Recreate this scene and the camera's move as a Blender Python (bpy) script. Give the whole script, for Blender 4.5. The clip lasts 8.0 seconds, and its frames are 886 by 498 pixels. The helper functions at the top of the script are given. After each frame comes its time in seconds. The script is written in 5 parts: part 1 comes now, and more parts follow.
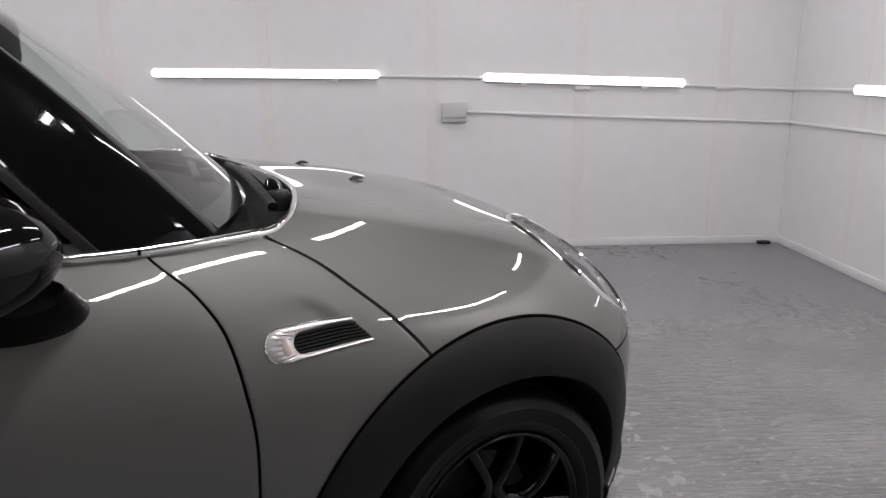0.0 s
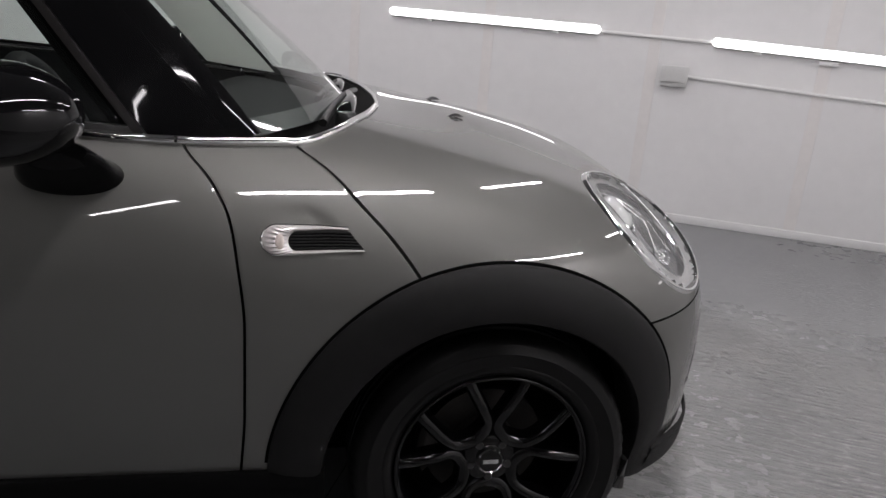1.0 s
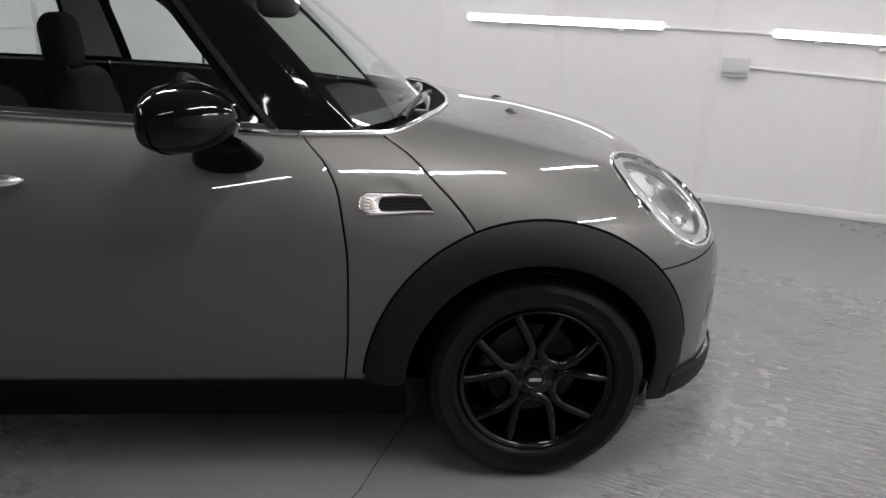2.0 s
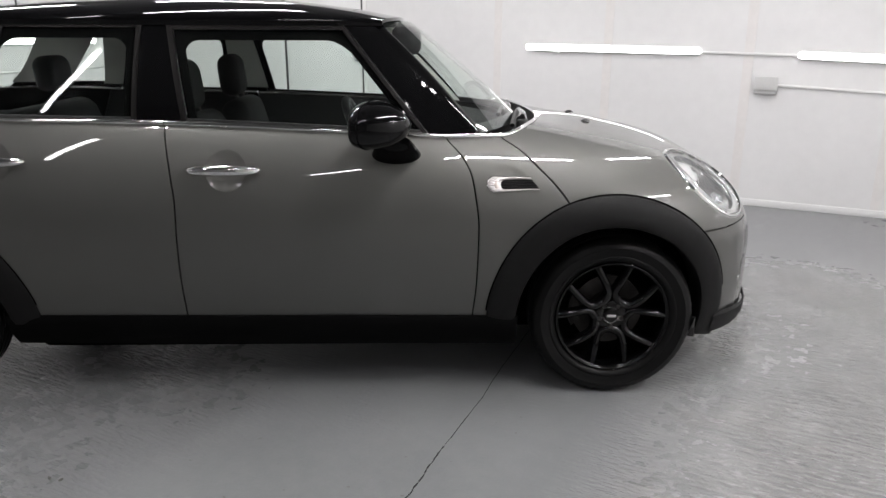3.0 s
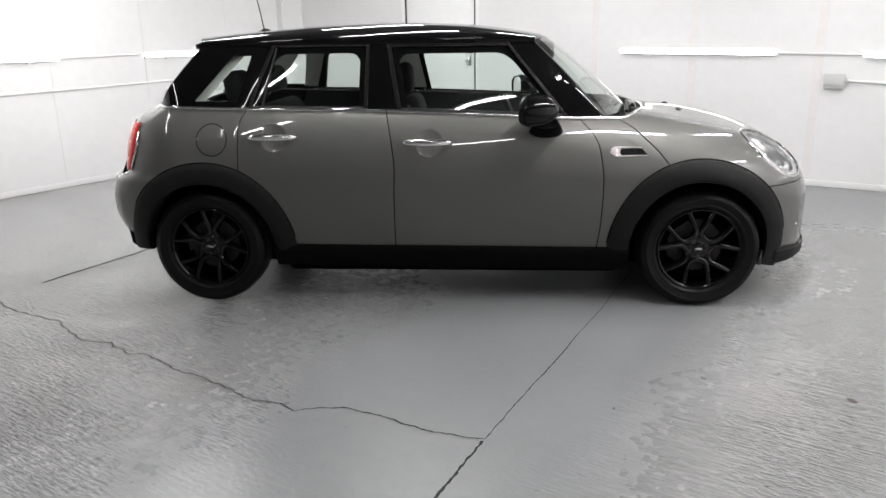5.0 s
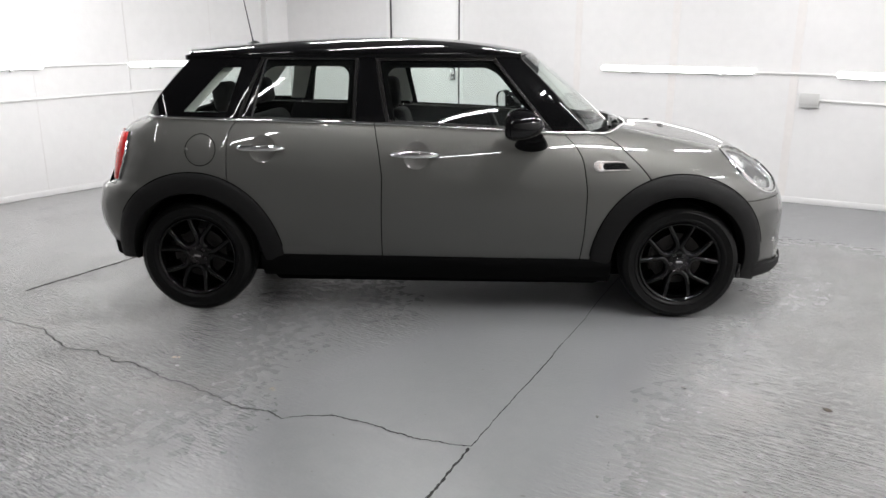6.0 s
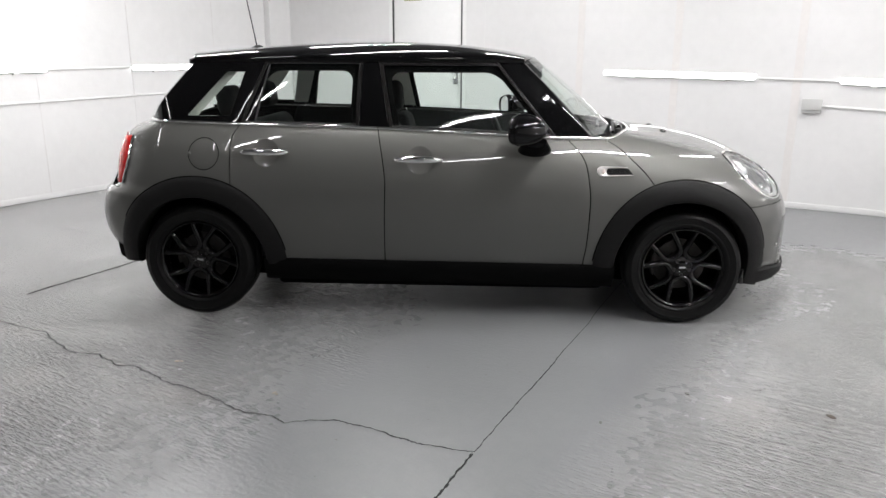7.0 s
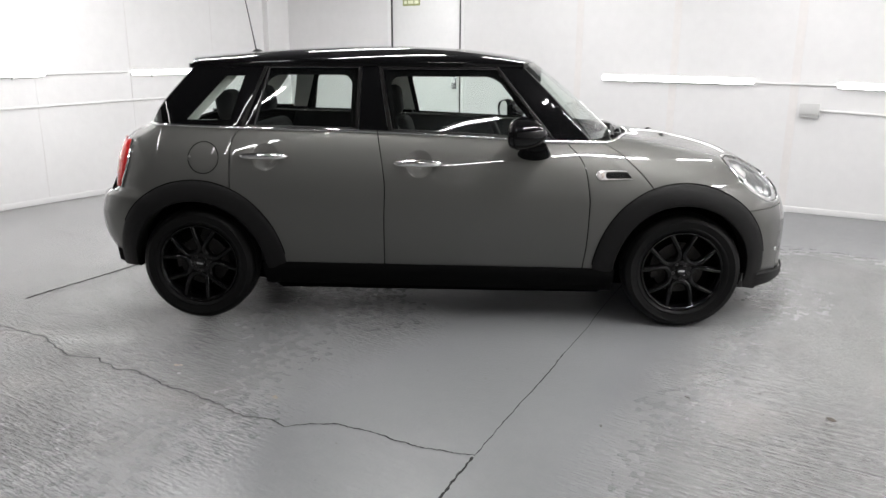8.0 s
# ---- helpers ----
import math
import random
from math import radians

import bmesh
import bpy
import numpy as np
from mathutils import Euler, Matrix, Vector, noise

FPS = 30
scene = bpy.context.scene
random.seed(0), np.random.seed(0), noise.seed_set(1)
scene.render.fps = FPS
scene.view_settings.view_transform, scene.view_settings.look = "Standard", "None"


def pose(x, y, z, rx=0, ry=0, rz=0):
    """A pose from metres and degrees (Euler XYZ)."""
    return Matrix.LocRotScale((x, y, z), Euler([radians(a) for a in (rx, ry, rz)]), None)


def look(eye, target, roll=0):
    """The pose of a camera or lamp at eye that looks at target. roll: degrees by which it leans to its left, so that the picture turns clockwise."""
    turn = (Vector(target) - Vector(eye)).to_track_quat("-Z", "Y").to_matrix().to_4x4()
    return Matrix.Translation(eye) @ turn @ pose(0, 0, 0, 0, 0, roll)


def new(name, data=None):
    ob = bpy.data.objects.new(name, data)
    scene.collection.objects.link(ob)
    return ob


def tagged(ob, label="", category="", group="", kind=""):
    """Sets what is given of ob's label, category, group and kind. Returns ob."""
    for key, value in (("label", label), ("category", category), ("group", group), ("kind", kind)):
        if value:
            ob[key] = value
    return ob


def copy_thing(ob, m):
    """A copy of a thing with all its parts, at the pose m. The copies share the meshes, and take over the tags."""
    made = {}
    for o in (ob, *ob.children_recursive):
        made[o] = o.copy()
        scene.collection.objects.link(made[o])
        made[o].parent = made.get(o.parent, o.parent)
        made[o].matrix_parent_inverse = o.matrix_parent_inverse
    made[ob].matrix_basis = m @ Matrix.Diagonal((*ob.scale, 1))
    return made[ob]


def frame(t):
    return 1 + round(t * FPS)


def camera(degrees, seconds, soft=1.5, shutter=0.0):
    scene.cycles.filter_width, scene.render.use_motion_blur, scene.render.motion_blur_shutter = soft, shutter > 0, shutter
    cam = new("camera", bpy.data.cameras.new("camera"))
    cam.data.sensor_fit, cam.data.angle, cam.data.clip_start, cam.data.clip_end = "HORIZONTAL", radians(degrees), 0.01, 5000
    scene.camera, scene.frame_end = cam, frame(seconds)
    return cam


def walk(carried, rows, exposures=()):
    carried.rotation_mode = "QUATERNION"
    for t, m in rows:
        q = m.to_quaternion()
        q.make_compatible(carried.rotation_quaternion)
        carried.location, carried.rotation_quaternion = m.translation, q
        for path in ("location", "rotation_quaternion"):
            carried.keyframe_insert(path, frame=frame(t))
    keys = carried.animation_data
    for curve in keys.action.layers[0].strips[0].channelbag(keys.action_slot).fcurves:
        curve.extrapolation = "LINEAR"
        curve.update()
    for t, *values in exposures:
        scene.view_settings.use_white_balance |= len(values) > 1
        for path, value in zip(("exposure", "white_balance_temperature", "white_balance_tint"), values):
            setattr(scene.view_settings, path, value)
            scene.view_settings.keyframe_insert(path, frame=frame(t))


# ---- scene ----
cam = camera(62.0, 8.0)
PATH = [
    (0, (1.118, -2.141, 1.233), (1.23, -0.203, 0.754), -0.2),
    (0.2, (1.225, -2.127, 1.229), (1.14, -0.186, 0.757), 1.5),
    (0.5, (1.373, -2.148, 1.224), (1.026, -0.249, 0.699), 4.9),
    (0.8, (1.502, -2.164, 1.22), (1.009, -0.318, 0.629), 4.7),
    (1, (1.573, -2.158, 1.218), (1.017, -0.336, 0.609), 4.4),
    (1.5, (1.725, -2.28, 1.239), (1.096, -0.473, 0.658), 4.1),
    (2, (1.803, -2.57, 1.278), (1.028, -0.836, 0.651), 1.7),
    (2.2, (1.812, -2.714, 1.294), (0.967, -1.015, 0.661), 0.7),
    (3.3, (1.953, -3.624, 1.339), (1.064, -1.918, 0.795), -0.2),
    (3.5, (1.97, -3.785, 1.37), (1.041, -2.103, 0.816), -0.3),
    (4, (2.006, -4.142, 1.384), (0.996, -2.497, 0.86), -0.5),
    (4.5, (2.119, -4.405, 1.385), (1.075, -2.778, 0.876), -1.1),
    (4.7, (2.167, -4.477, 1.375), (1.119, -2.868, 0.815), -1.1),
    (5.8, (2.177, -4.614, 1.377), (1.148, -2.98, 0.853), -0.2),
    (6, (2.175, -4.614, 1.378), (1.171, -2.964, 0.857), -0.0),
    (6.5, (2.162, -4.616, 1.385), (1.176, -2.955, 0.867), 0.4),
    (7, (2.164, -4.618, 1.382), (1.157, -2.967, 0.871), 0.2),
    (7.5, (2.169, -4.622, 1.376), (1.154, -2.974, 0.875), 0.1),
    (8, (2.158, -4.625, 1.376), (1.154, -2.968, 0.878), 0.2),
]
EXPOSURES = [(0.0, 0.06, 6500, 16), (0.5, -0.10, 6500, 16), (1.0, 0.0, 6500, 15), (1.5, 0.20, 6500, 14), (2.0, 0.38, 6500, 13), (3.5, 0.75, 6500, 11), (4.5, 0.88, 6500, 10), (8.0, 0.86, 6500, 10)]
walk(cam, [(t, look(eye, target, roll)) for t, eye, target, roll in PATH], EXPOSURES)

# ---------------------------------------------------------------- world, lamps
world = bpy.data.worlds.new("world")
world.use_nodes = True
world.node_tree.nodes["Background"].inputs[0].default_value = (0.9, 0.95, 1.0, 1)
world.node_tree.nodes["Background"].inputs[1].default_value = 0.0
scene.world = world
GLOW, GLOW_TOP = 4.5, (28.0, 114.0, 52.0)

# room, in metres: the long wall faces the car's far side
BACK, RIGHT, LEFT, REAR, HIGH = 2.875, 3.82, -4.83, -6.4, 2.55


# ---------------------------------------------------------------- materials
def material(name, color, rough=0.5, metal=0.0, coat=0.0, spread=0.0, scale=8.0, bump=0.0, bump_scale=120.0, rough_spread=0.0, emit=0.0, coat_rough=0.03, ior=1.5):
    """A surface with colour and roughness that vary at two scales, and a fine relief."""
    m = bpy.data.materials.new(name)
    m.use_nodes = True
    n, l = m.node_tree.nodes, m.node_tree.links
    b = n["Principled BSDF"]
    b.inputs["Base Color"].default_value = (*color, 1)
    b.inputs["Roughness"].default_value = rough
    b.inputs["Metallic"].default_value = metal
    b.inputs["Coat Weight"].default_value = coat
    b.inputs["Coat Roughness"].default_value = coat_rough
    b.inputs["IOR"].default_value = ior
    if emit:
        b.inputs["Emission Color"].default_value = (*color, 1)
        b.inputs["Emission Strength"].default_value = emit
    place = n.new("ShaderNodeTexCoord")
    if spread or rough_spread:
        big, fine, both = n.new("ShaderNodeTexNoise"), n.new("ShaderNodeTexNoise"), n.new("ShaderNodeMath")
        big.inputs["Scale"].default_value, fine.inputs["Scale"].default_value = scale, scale * 9
        big.inputs["Detail"].default_value, fine.inputs["Detail"].default_value = 4, 3
        both.operation = "ADD"
        for t in (big, fine):
            l.new(place.outputs["Object"], t.inputs["Vector"])
        l.new(big.outputs["Fac"], both.inputs[0]), l.new(fine.outputs["Fac"], both.inputs[1])
        for what, amount, middle in (("Base Color", spread, color), ("Roughness", rough_spread, rough)):
            if amount:
                ramp = n.new("ShaderNodeMapRange")
                ramp.inputs["From Min"].default_value, ramp.inputs["From Max"].default_value = 0.6, 1.4
                l.new(both.outputs[0], ramp.inputs["Value"])
                if what == "Roughness":
                    ramp.inputs["To Min"].default_value, ramp.inputs["To Max"].default_value = rough - amount, rough + amount
                    l.new(ramp.outputs[0], b.inputs[what])
                else:
                    mix = n.new("ShaderNodeMix")
                    mix.data_type = "RGBA"
                    mix.inputs["A"].default_value = (*[c * (1 - amount) for c in color], 1)
                    mix.inputs["B"].default_value = (*[min(1, c * (1 + amount)) for c in color], 1)
                    l.new(ramp.outputs[0], mix.inputs["Factor"]), l.new(mix.outputs["Result"], b.inputs[what])
    if bump:
        grain, relief = n.new("ShaderNodeTexNoise"), n.new("ShaderNodeBump")
        grain.inputs["Scale"].default_value, grain.inputs["Detail"].default_value = bump_scale, 4
        relief.inputs["Strength"].default_value, relief.inputs["Distance"].default_value = bump, 0.004
        l.new(place.outputs["Object"], grain.inputs["Vector"])
        l.new(grain.outputs["Fac"], relief.inputs["Height"]), l.new(relief.outputs["Normal"], b.inputs["Normal"])
    return m


def pane(name, tint, gloss=1.0):
    """Tinted glass: clear through, mirroring more at a slant."""
    m = bpy.data.materials.new(name)
    m.use_nodes = True
    n, l = m.node_tree.nodes, m.node_tree.links
    n.remove(n["Principled BSDF"])
    clear, shine, mix, edge = n.new("ShaderNodeBsdfTransparent"), n.new("ShaderNodeBsdfGlossy"), n.new("ShaderNodeMixShader"), n.new("ShaderNodeLayerWeight")
    steep, part_of = n.new("ShaderNodeMath"), n.new("ShaderNodeMath")
    steep.operation, part_of.operation = "POWER", "MULTIPLY_ADD"
    steep.inputs[1].default_value, part_of.inputs[1].default_value, part_of.inputs[2].default_value = 5.0, 0.92, 0.055
    clear.inputs["Color"].default_value = (*tint, 1)
    shine.inputs["Color"].default_value = (gloss, gloss, gloss, 1)
    shine.inputs["Roughness"].default_value = 0.01
    edge.inputs["Blend"].default_value = 0.5
    l.new(edge.outputs["Facing"], steep.inputs[0]), l.new(steep.outputs[0], part_of.inputs[0]), l.new(part_of.outputs[0], mix.inputs[0])
    l.new(clear.outputs[0], mix.inputs[1]), l.new(shine.outputs[0], mix.inputs[2])
    l.new(mix.outputs[0], n["Material Output"].inputs["Surface"])
    return m


def floor_paint():
    """Grey floor paint on concrete: worn, scuffed, with tamped ridges in patches; wall sheen tinted in on the left."""
    m = material("floor_paint", (0.20, 0.205, 0.215), 0.32)
    n, l = m.node_tree.nodes, m.node_tree.links
    b = n["Principled BSDF"]
    place = n.new("ShaderNodeTexCoord")

    def noise_of(scale, detail=4, stretch=(1, 1, 1), turn=0.0):
        t, mp = n.new("ShaderNodeTexNoise"), n.new("ShaderNodeMapping")
        mp.inputs["Scale"].default_value, mp.inputs["Rotation"].default_value = stretch, (0, 0, turn)
        t.inputs["Scale"].default_value, t.inputs["Detail"].default_value = scale, detail
        l.new(place.outputs["Object"], mp.inputs["Vector"]), l.new(mp.outputs[0], t.inputs["Vector"])
        return t.outputs["Fac"]

    def span(v, a, b_, c, d):
        r = n.new("ShaderNodeMapRange")
        for key, x in zip(("From Min", "From Max", "To Min", "To Max"), (a, b_, c, d)):
            r.inputs[key].default_value = x
        l.new(v, r.inputs["Value"])
        return r.outputs[0]

    def calc(kind, a, b_):
        r = n.new("ShaderNodeMath")
        r.operation = kind
        for i, v in enumerate((a, b_)):
            if isinstance(v, (int, float)):
                r.inputs[i].default_value = v
            else:
                l.new(v, r.inputs[i])
        return r.outputs[0]

    def mixed(f, a, b_):
        r = n.new("ShaderNodeMix")
        r.data_type = "RGBA"
        l.new(f, r.inputs["Factor"])
        for key, v in (("A", a), ("B", b_)):
            if isinstance(v, tuple):
                r.inputs[key].default_value = (*v, 1)
            else:
                l.new(v, r.inputs[key])
        return r.outputs["Result"]

    axes = n.new("ShaderNodeSeparateXYZ")
    l.new(place.outputs["Object"], axes.inputs[0])
    # worn slabs either side of a smoother middle one
    right = span(axes.outputs["X"], 1.30, 1.85, 0, 1)
    left = calc("MULTIPLY", span(axes.outputs["X"], 0.35, -0.75, 0, 1), span(axes.outputs["Y"], -1.9, -2.7, 0.6, 1))
    far = span(axes.outputs["Y"], 0.9, 1.5, 1, 0.12)
    worn = calc("MULTIPLY", calc("MAXIMUM", right, left), far)
    patch = calc("MULTIPLY", worn, span(noise_of(1.2, 1), 0.30, 0.62, 0.5, 1))
    cloud = span(noise_of(0.9, 3), 0.28, 0.72, 0, 1)
    dust = span(noise_of(16, 6), 0.4, 0.7, 0, 1)
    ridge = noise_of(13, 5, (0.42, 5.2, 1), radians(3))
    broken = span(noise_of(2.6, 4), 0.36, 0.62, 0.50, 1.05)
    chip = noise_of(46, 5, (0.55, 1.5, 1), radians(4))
    spot = span(noise_of(7.5, 2), 0.735, 0.76, 0, 1)
    fleck = span(noise_of(30, 1), 0.76, 0.79, 0, 1)
    color = mixed(cloud, (0.180, 0.184, 0.189), (0.214, 0.218, 0.222))
    color = mixed(calc("MULTIPLY", dust, 0.14), color, (0.30, 0.30, 0.30))
    color = mixed(calc("MULTIPLY", patch, 0.5), color, (0.300, 0.293, 0.284))
    # Relief contrast boosted in the colour: paler ridge and chip tops, darker lows.
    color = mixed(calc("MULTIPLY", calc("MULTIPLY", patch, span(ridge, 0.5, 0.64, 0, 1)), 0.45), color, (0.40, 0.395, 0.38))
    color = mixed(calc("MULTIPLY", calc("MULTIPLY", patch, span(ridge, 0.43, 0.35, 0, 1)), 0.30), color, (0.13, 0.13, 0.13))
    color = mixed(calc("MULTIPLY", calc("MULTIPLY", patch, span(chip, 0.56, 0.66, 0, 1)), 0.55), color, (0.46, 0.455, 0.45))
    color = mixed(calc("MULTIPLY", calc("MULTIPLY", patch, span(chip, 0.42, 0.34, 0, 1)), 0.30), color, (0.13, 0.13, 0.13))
    color = mixed(calc("MULTIPLY", calc("MULTIPLY", patch, span(noise_of(2.1, 5), 0.54, 0.66, 0, 1)), 0.3), color, (0.335, 0.305, 0.285))
    # Sheen of the left wall put into the colour, as a paler side.
    color = mixed(calc("MULTIPLY", span(axes.outputs["X"], -0.6, -1.9, 0, 0.45), span(noise_of(1.7, 3), 0.35, 0.6, 0.4, 1)), color, (0.40, 0.40, 0.395))
    color = mixed(calc("MULTIPLY", spot, 0.25), color, (0.13, 0.125, 0.12))
    color = mixed(calc("MULTIPLY", fleck, 0.5), color, (0.10, 0.09, 0.08))
    l.new(color, b.inputs["Base Color"])
    rough = calc("ADD", calc("SUBTRACT", span(cloud, 0, 1, 0.26, 0.35), calc("ADD", calc("MULTIPLY", patch, 0.17), span(axes.outputs["X"], -0.7, -1.6, 0, 0.13))), calc("MULTIPLY", dust, 0.08))
    l.new(rough, b.inputs["Roughness"])
    relief, fine = n.new("ShaderNodeBump"), n.new("ShaderNodeBump")
    relief.inputs["Strength"].default_value, relief.inputs["Distance"].default_value = 1.0, 0.021
    fine.inputs["Strength"].default_value, fine.inputs["Distance"].default_value = 0.38, 0.002
    l.new(calc("MULTIPLY", calc("ADD", calc("SUBTRACT", ridge, 0.5), calc("MULTIPLY", calc("SUBTRACT", chip, 0.5), 1.8)), calc("ADD", calc("MULTIPLY", patch, broken), 0.025)), relief.inputs["Height"])
    l.new(noise_of(60, 5), fine.inputs["Height"])
    seal = calc("MAXIMUM", calc("MULTIPLY", patch, 0.75), span(axes.outputs["X"], -0.7, -1.6, 0, 0.95))
    l.new(seal, b.inputs["Coat Weight"])
    b.inputs["Coat Roughness"].default_value = 0.09
    l.new(fine.outputs["Normal"], b.inputs["Coat Normal"])
    l.new(relief.outputs["Normal"], fine.inputs["Normal"]), l.new(fine.outputs["Normal"], b.inputs["Normal"])
    return m


WALL = material("white_wall_paint", (0.725, 0.72, 0.717), 0.55, spread=0.035, scale=1.2, bump=0.15, bump_scale=40)
SEAM = material("joint_filler", (0.725, 0.703, 0.688), 0.6, spread=0.04, scale=3)
JOINT = material("open_joint", (0.69, 0.675, 0.665), 0.7, spread=0.1, scale=5)
CEIL = material("dark_ceiling", (0.09, 0.09, 0.092), 0.8, spread=0.1, scale=1)
UNSEEN_WALL = material("unseen_wall_grey", (0.22, 0.22, 0.223), 0.7, spread=0.1, scale=1)
DOOR = material("door_paint", (0.79, 0.79, 0.785), 0.45, spread=0.03, scale=2)
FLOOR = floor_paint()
GAP = material("dark_shut_gap", (0.05, 0.05, 0.05), 0.8, spread=0.1, scale=5)
CRACK = material("crack_dirt", (0.012, 0.012, 0.012), 0.9, spread=0.3, scale=20)
TUBE = material("lit_tube", (1.0, 0.99, 0.99), 0.4, emit=GLOW)
TUBE_NEAR, TUBE_MID, TUBE_FAR = [material("lit_ceiling_tube", (1.0, 0.99, 0.99), 0.4, emit=g) for g in GLOW_TOP]
PLASTIC_WHITE = material("white_plastic", (0.75, 0.75, 0.74), 0.4, spread=0.03)
GREY_BOX = material("grey_plastic", (0.55, 0.55, 0.54), 0.5, spread=0.05)
SIGN_GREEN = material("sign_green", (0.33, 0.36, 0.16), 0.5, spread=0.05)
SIGN_PALE = material("sign_pale", (0.80, 0.82, 0.62), 0.5)
PAINT = material("grey_car_paint", (0.131, 0.1295, 0.1225), 0.60, metal=0.85, coat=1.0, rough_spread=0.04, scale=300, spread=0.05, coat_rough=0.015)
BLACK_GLOSS = material("gloss_black", (0.003, 0.003, 0.0033), 0.04, rough_spread=0.015, scale=3, ior=1.38)
PILLAR_BLACK = material("pillar_edge_black", (0.0025, 0.0025, 0.0027), 0.05, ior=1.22, rough_spread=0.02, scale=5)
BLACK_SATIN = material("satin_black", (0.007, 0.007, 0.007), 0.40, spread=0.2, scale=30, bump=0.05, bump_scale=400)
FRAME_GREY = material("window_frame_satin", (0.0085, 0.0078, 0.0076), 0.34, ior=1.22, spread=0.1, scale=20)
CLAD = material("moulded_plastic", (0.0085, 0.0083, 0.0084), 0.55, ior=1.27, spread=0.15, scale=40, bump=0.25, bump_scale=900)
SILL_BLACK = material("sill_plastic", (0.0035, 0.0035, 0.0036), 0.65, ior=1.13, spread=0.15, scale=40, bump=0.2, bump_scale=900)
RIM_BLACK = material("cast_rim_black", (0.0015, 0.0015, 0.0017), 0.006, ior=1.37, rough_spread=0.004, scale=20, bump=0.10, bump_scale=70)
RUBBER = material("tyre_rubber", (0.0052, 0.0052, 0.0052), 0.38, ior=1.24, spread=0.25, scale=25, rough_spread=0.1, bump=0.1, bump_scale=200)
CHROME = material("chrome", (0.82, 0.82, 0.82), 0.08, metal=1.0, rough_spread=0.03, scale=40)
STEEL = material("brake_steel", (0.045, 0.042, 0.040), 0.5, metal=0.6, spread=0.2, scale=30)
CLOTH = material("seat_cloth", (0.006, 0.006, 0.0065), 0.9, spread=0.25, scale=60, bump=0.3, bump_scale=500)
TRIM = material("interior_trim", (0.018, 0.018, 0.019), 0.6, ior=1.3, spread=0.15, scale=30, bump=0.1, bump_scale=600)
LINING = material("headlining", (0.78, 0.77, 0.73), 0.9, spread=0.05, scale=30)
# Near black: the shade of recesses and gaps is put into the colour.
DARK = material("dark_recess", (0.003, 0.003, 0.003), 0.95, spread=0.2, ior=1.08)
GLASS = pane("tinted_glass", (0.925, 0.98, 0.952))
LENS = pane("clear_lens", (0.95, 0.96, 0.96), 0.6)
RED_LENS = material("red_lens", (0.74, 0.012, 0.012), 0.30, ior=1.4, coat=0.6, spread=0.2, scale=40)
PALE_RED = material("pale_red_lens", (0.82, 0.075, 0.065), 0.2, coat=0.8, spread=0.2, scale=50)
CLEAR_PLASTIC = material("clear_plastic", (0.44, 0.415, 0.405), 0.20, metal=0.2, coat=1.0, spread=0.15, scale=60)
CLEAR_AMBER = material("amber_bulb", (0.42, 0.36, 0.33), 0.15, coat=1.0, spread=0.2, scale=80)
REFLECTOR = material("lamp_reflector", (0.13, 0.13, 0.13), 0.25, metal=0.3, spread=0.1, scale=60)
FROST = material("frosted_lamp_band", (0.52, 0.515, 0.51), 0.28, coat=0.6, spread=0.08, scale=40)
PEARL = material("projector_glass", (0.66, 0.66, 0.655), 0.10, coat=1.0, spread=0.1, scale=60)
SMOKE = material("smoked_baffle", (0.075, 0.074, 0.073), 0.25, coat=0.5, spread=0.15, scale=40)
SILVER = material("bright_reflector", (0.75, 0.75, 0.76), 0.16, metal=1.0, rough_spread=0.05, scale=50)


# ---------------------------------------------------------------- mesh helpers
def part(name, bm, mat, parent=None, label="", smooth=True, sharp=40):
    """One mesh object from a bmesh, under a thing or a part."""
    bmesh.ops.remove_doubles(bm, verts=bm.verts, dist=0.00005)
    bmesh.ops.recalc_face_normals(bm, faces=bm.faces)
    me = bpy.data.meshes.new(name)
    bm.to_mesh(me)
    bm.free()
    if smooth:
        me.shade_smooth()
        me.set_sharp_from_angle(angle=radians(sharp))
    me.materials.append(mat)
    ob = new(name, me)
    if parent:
        ob.parent = parent
    if label:
        tagged(ob, label)
    return ob


def grid(fn, nu, nv, u_loop=False, bm=None):
    """A sheet of quads through fn(u, v), u and v from 0 to 1."""
    bm = bm or bmesh.new()
    cols = [[bm.verts.new(fn(i / nu, j / nv)) for j in range(nv + 1)] for i in range(nu if u_loop else nu + 1)]
    for i in range(nu):
        a, b = cols[i], cols[(i + 1) % len(cols)]
        for j in range(nv):
            bm.faces.new((a[j], b[j], b[j + 1], a[j + 1]))
    return bm


def block(x0, x1, y0, y1, z0, z1, bevel=0.0, bm=None, steps=2):
    bm = bm or bmesh.new()
    made = bmesh.ops.create_cube(bm, size=1, matrix=Matrix.Translation(((x0 + x1) / 2, (y0 + y1) / 2, (z0 + z1) / 2)) @ Matrix.Diagonal((abs(x1 - x0), abs(y1 - y0), abs(z1 - z0), 1)))
    if bevel:
        edges = list({e for v in made["verts"] for e in v.link_edges})
        bmesh.ops.bevel(bm, geom=edges, offset=bevel, segments=steps, affect="EDGES", profile=0.5)
    return bm


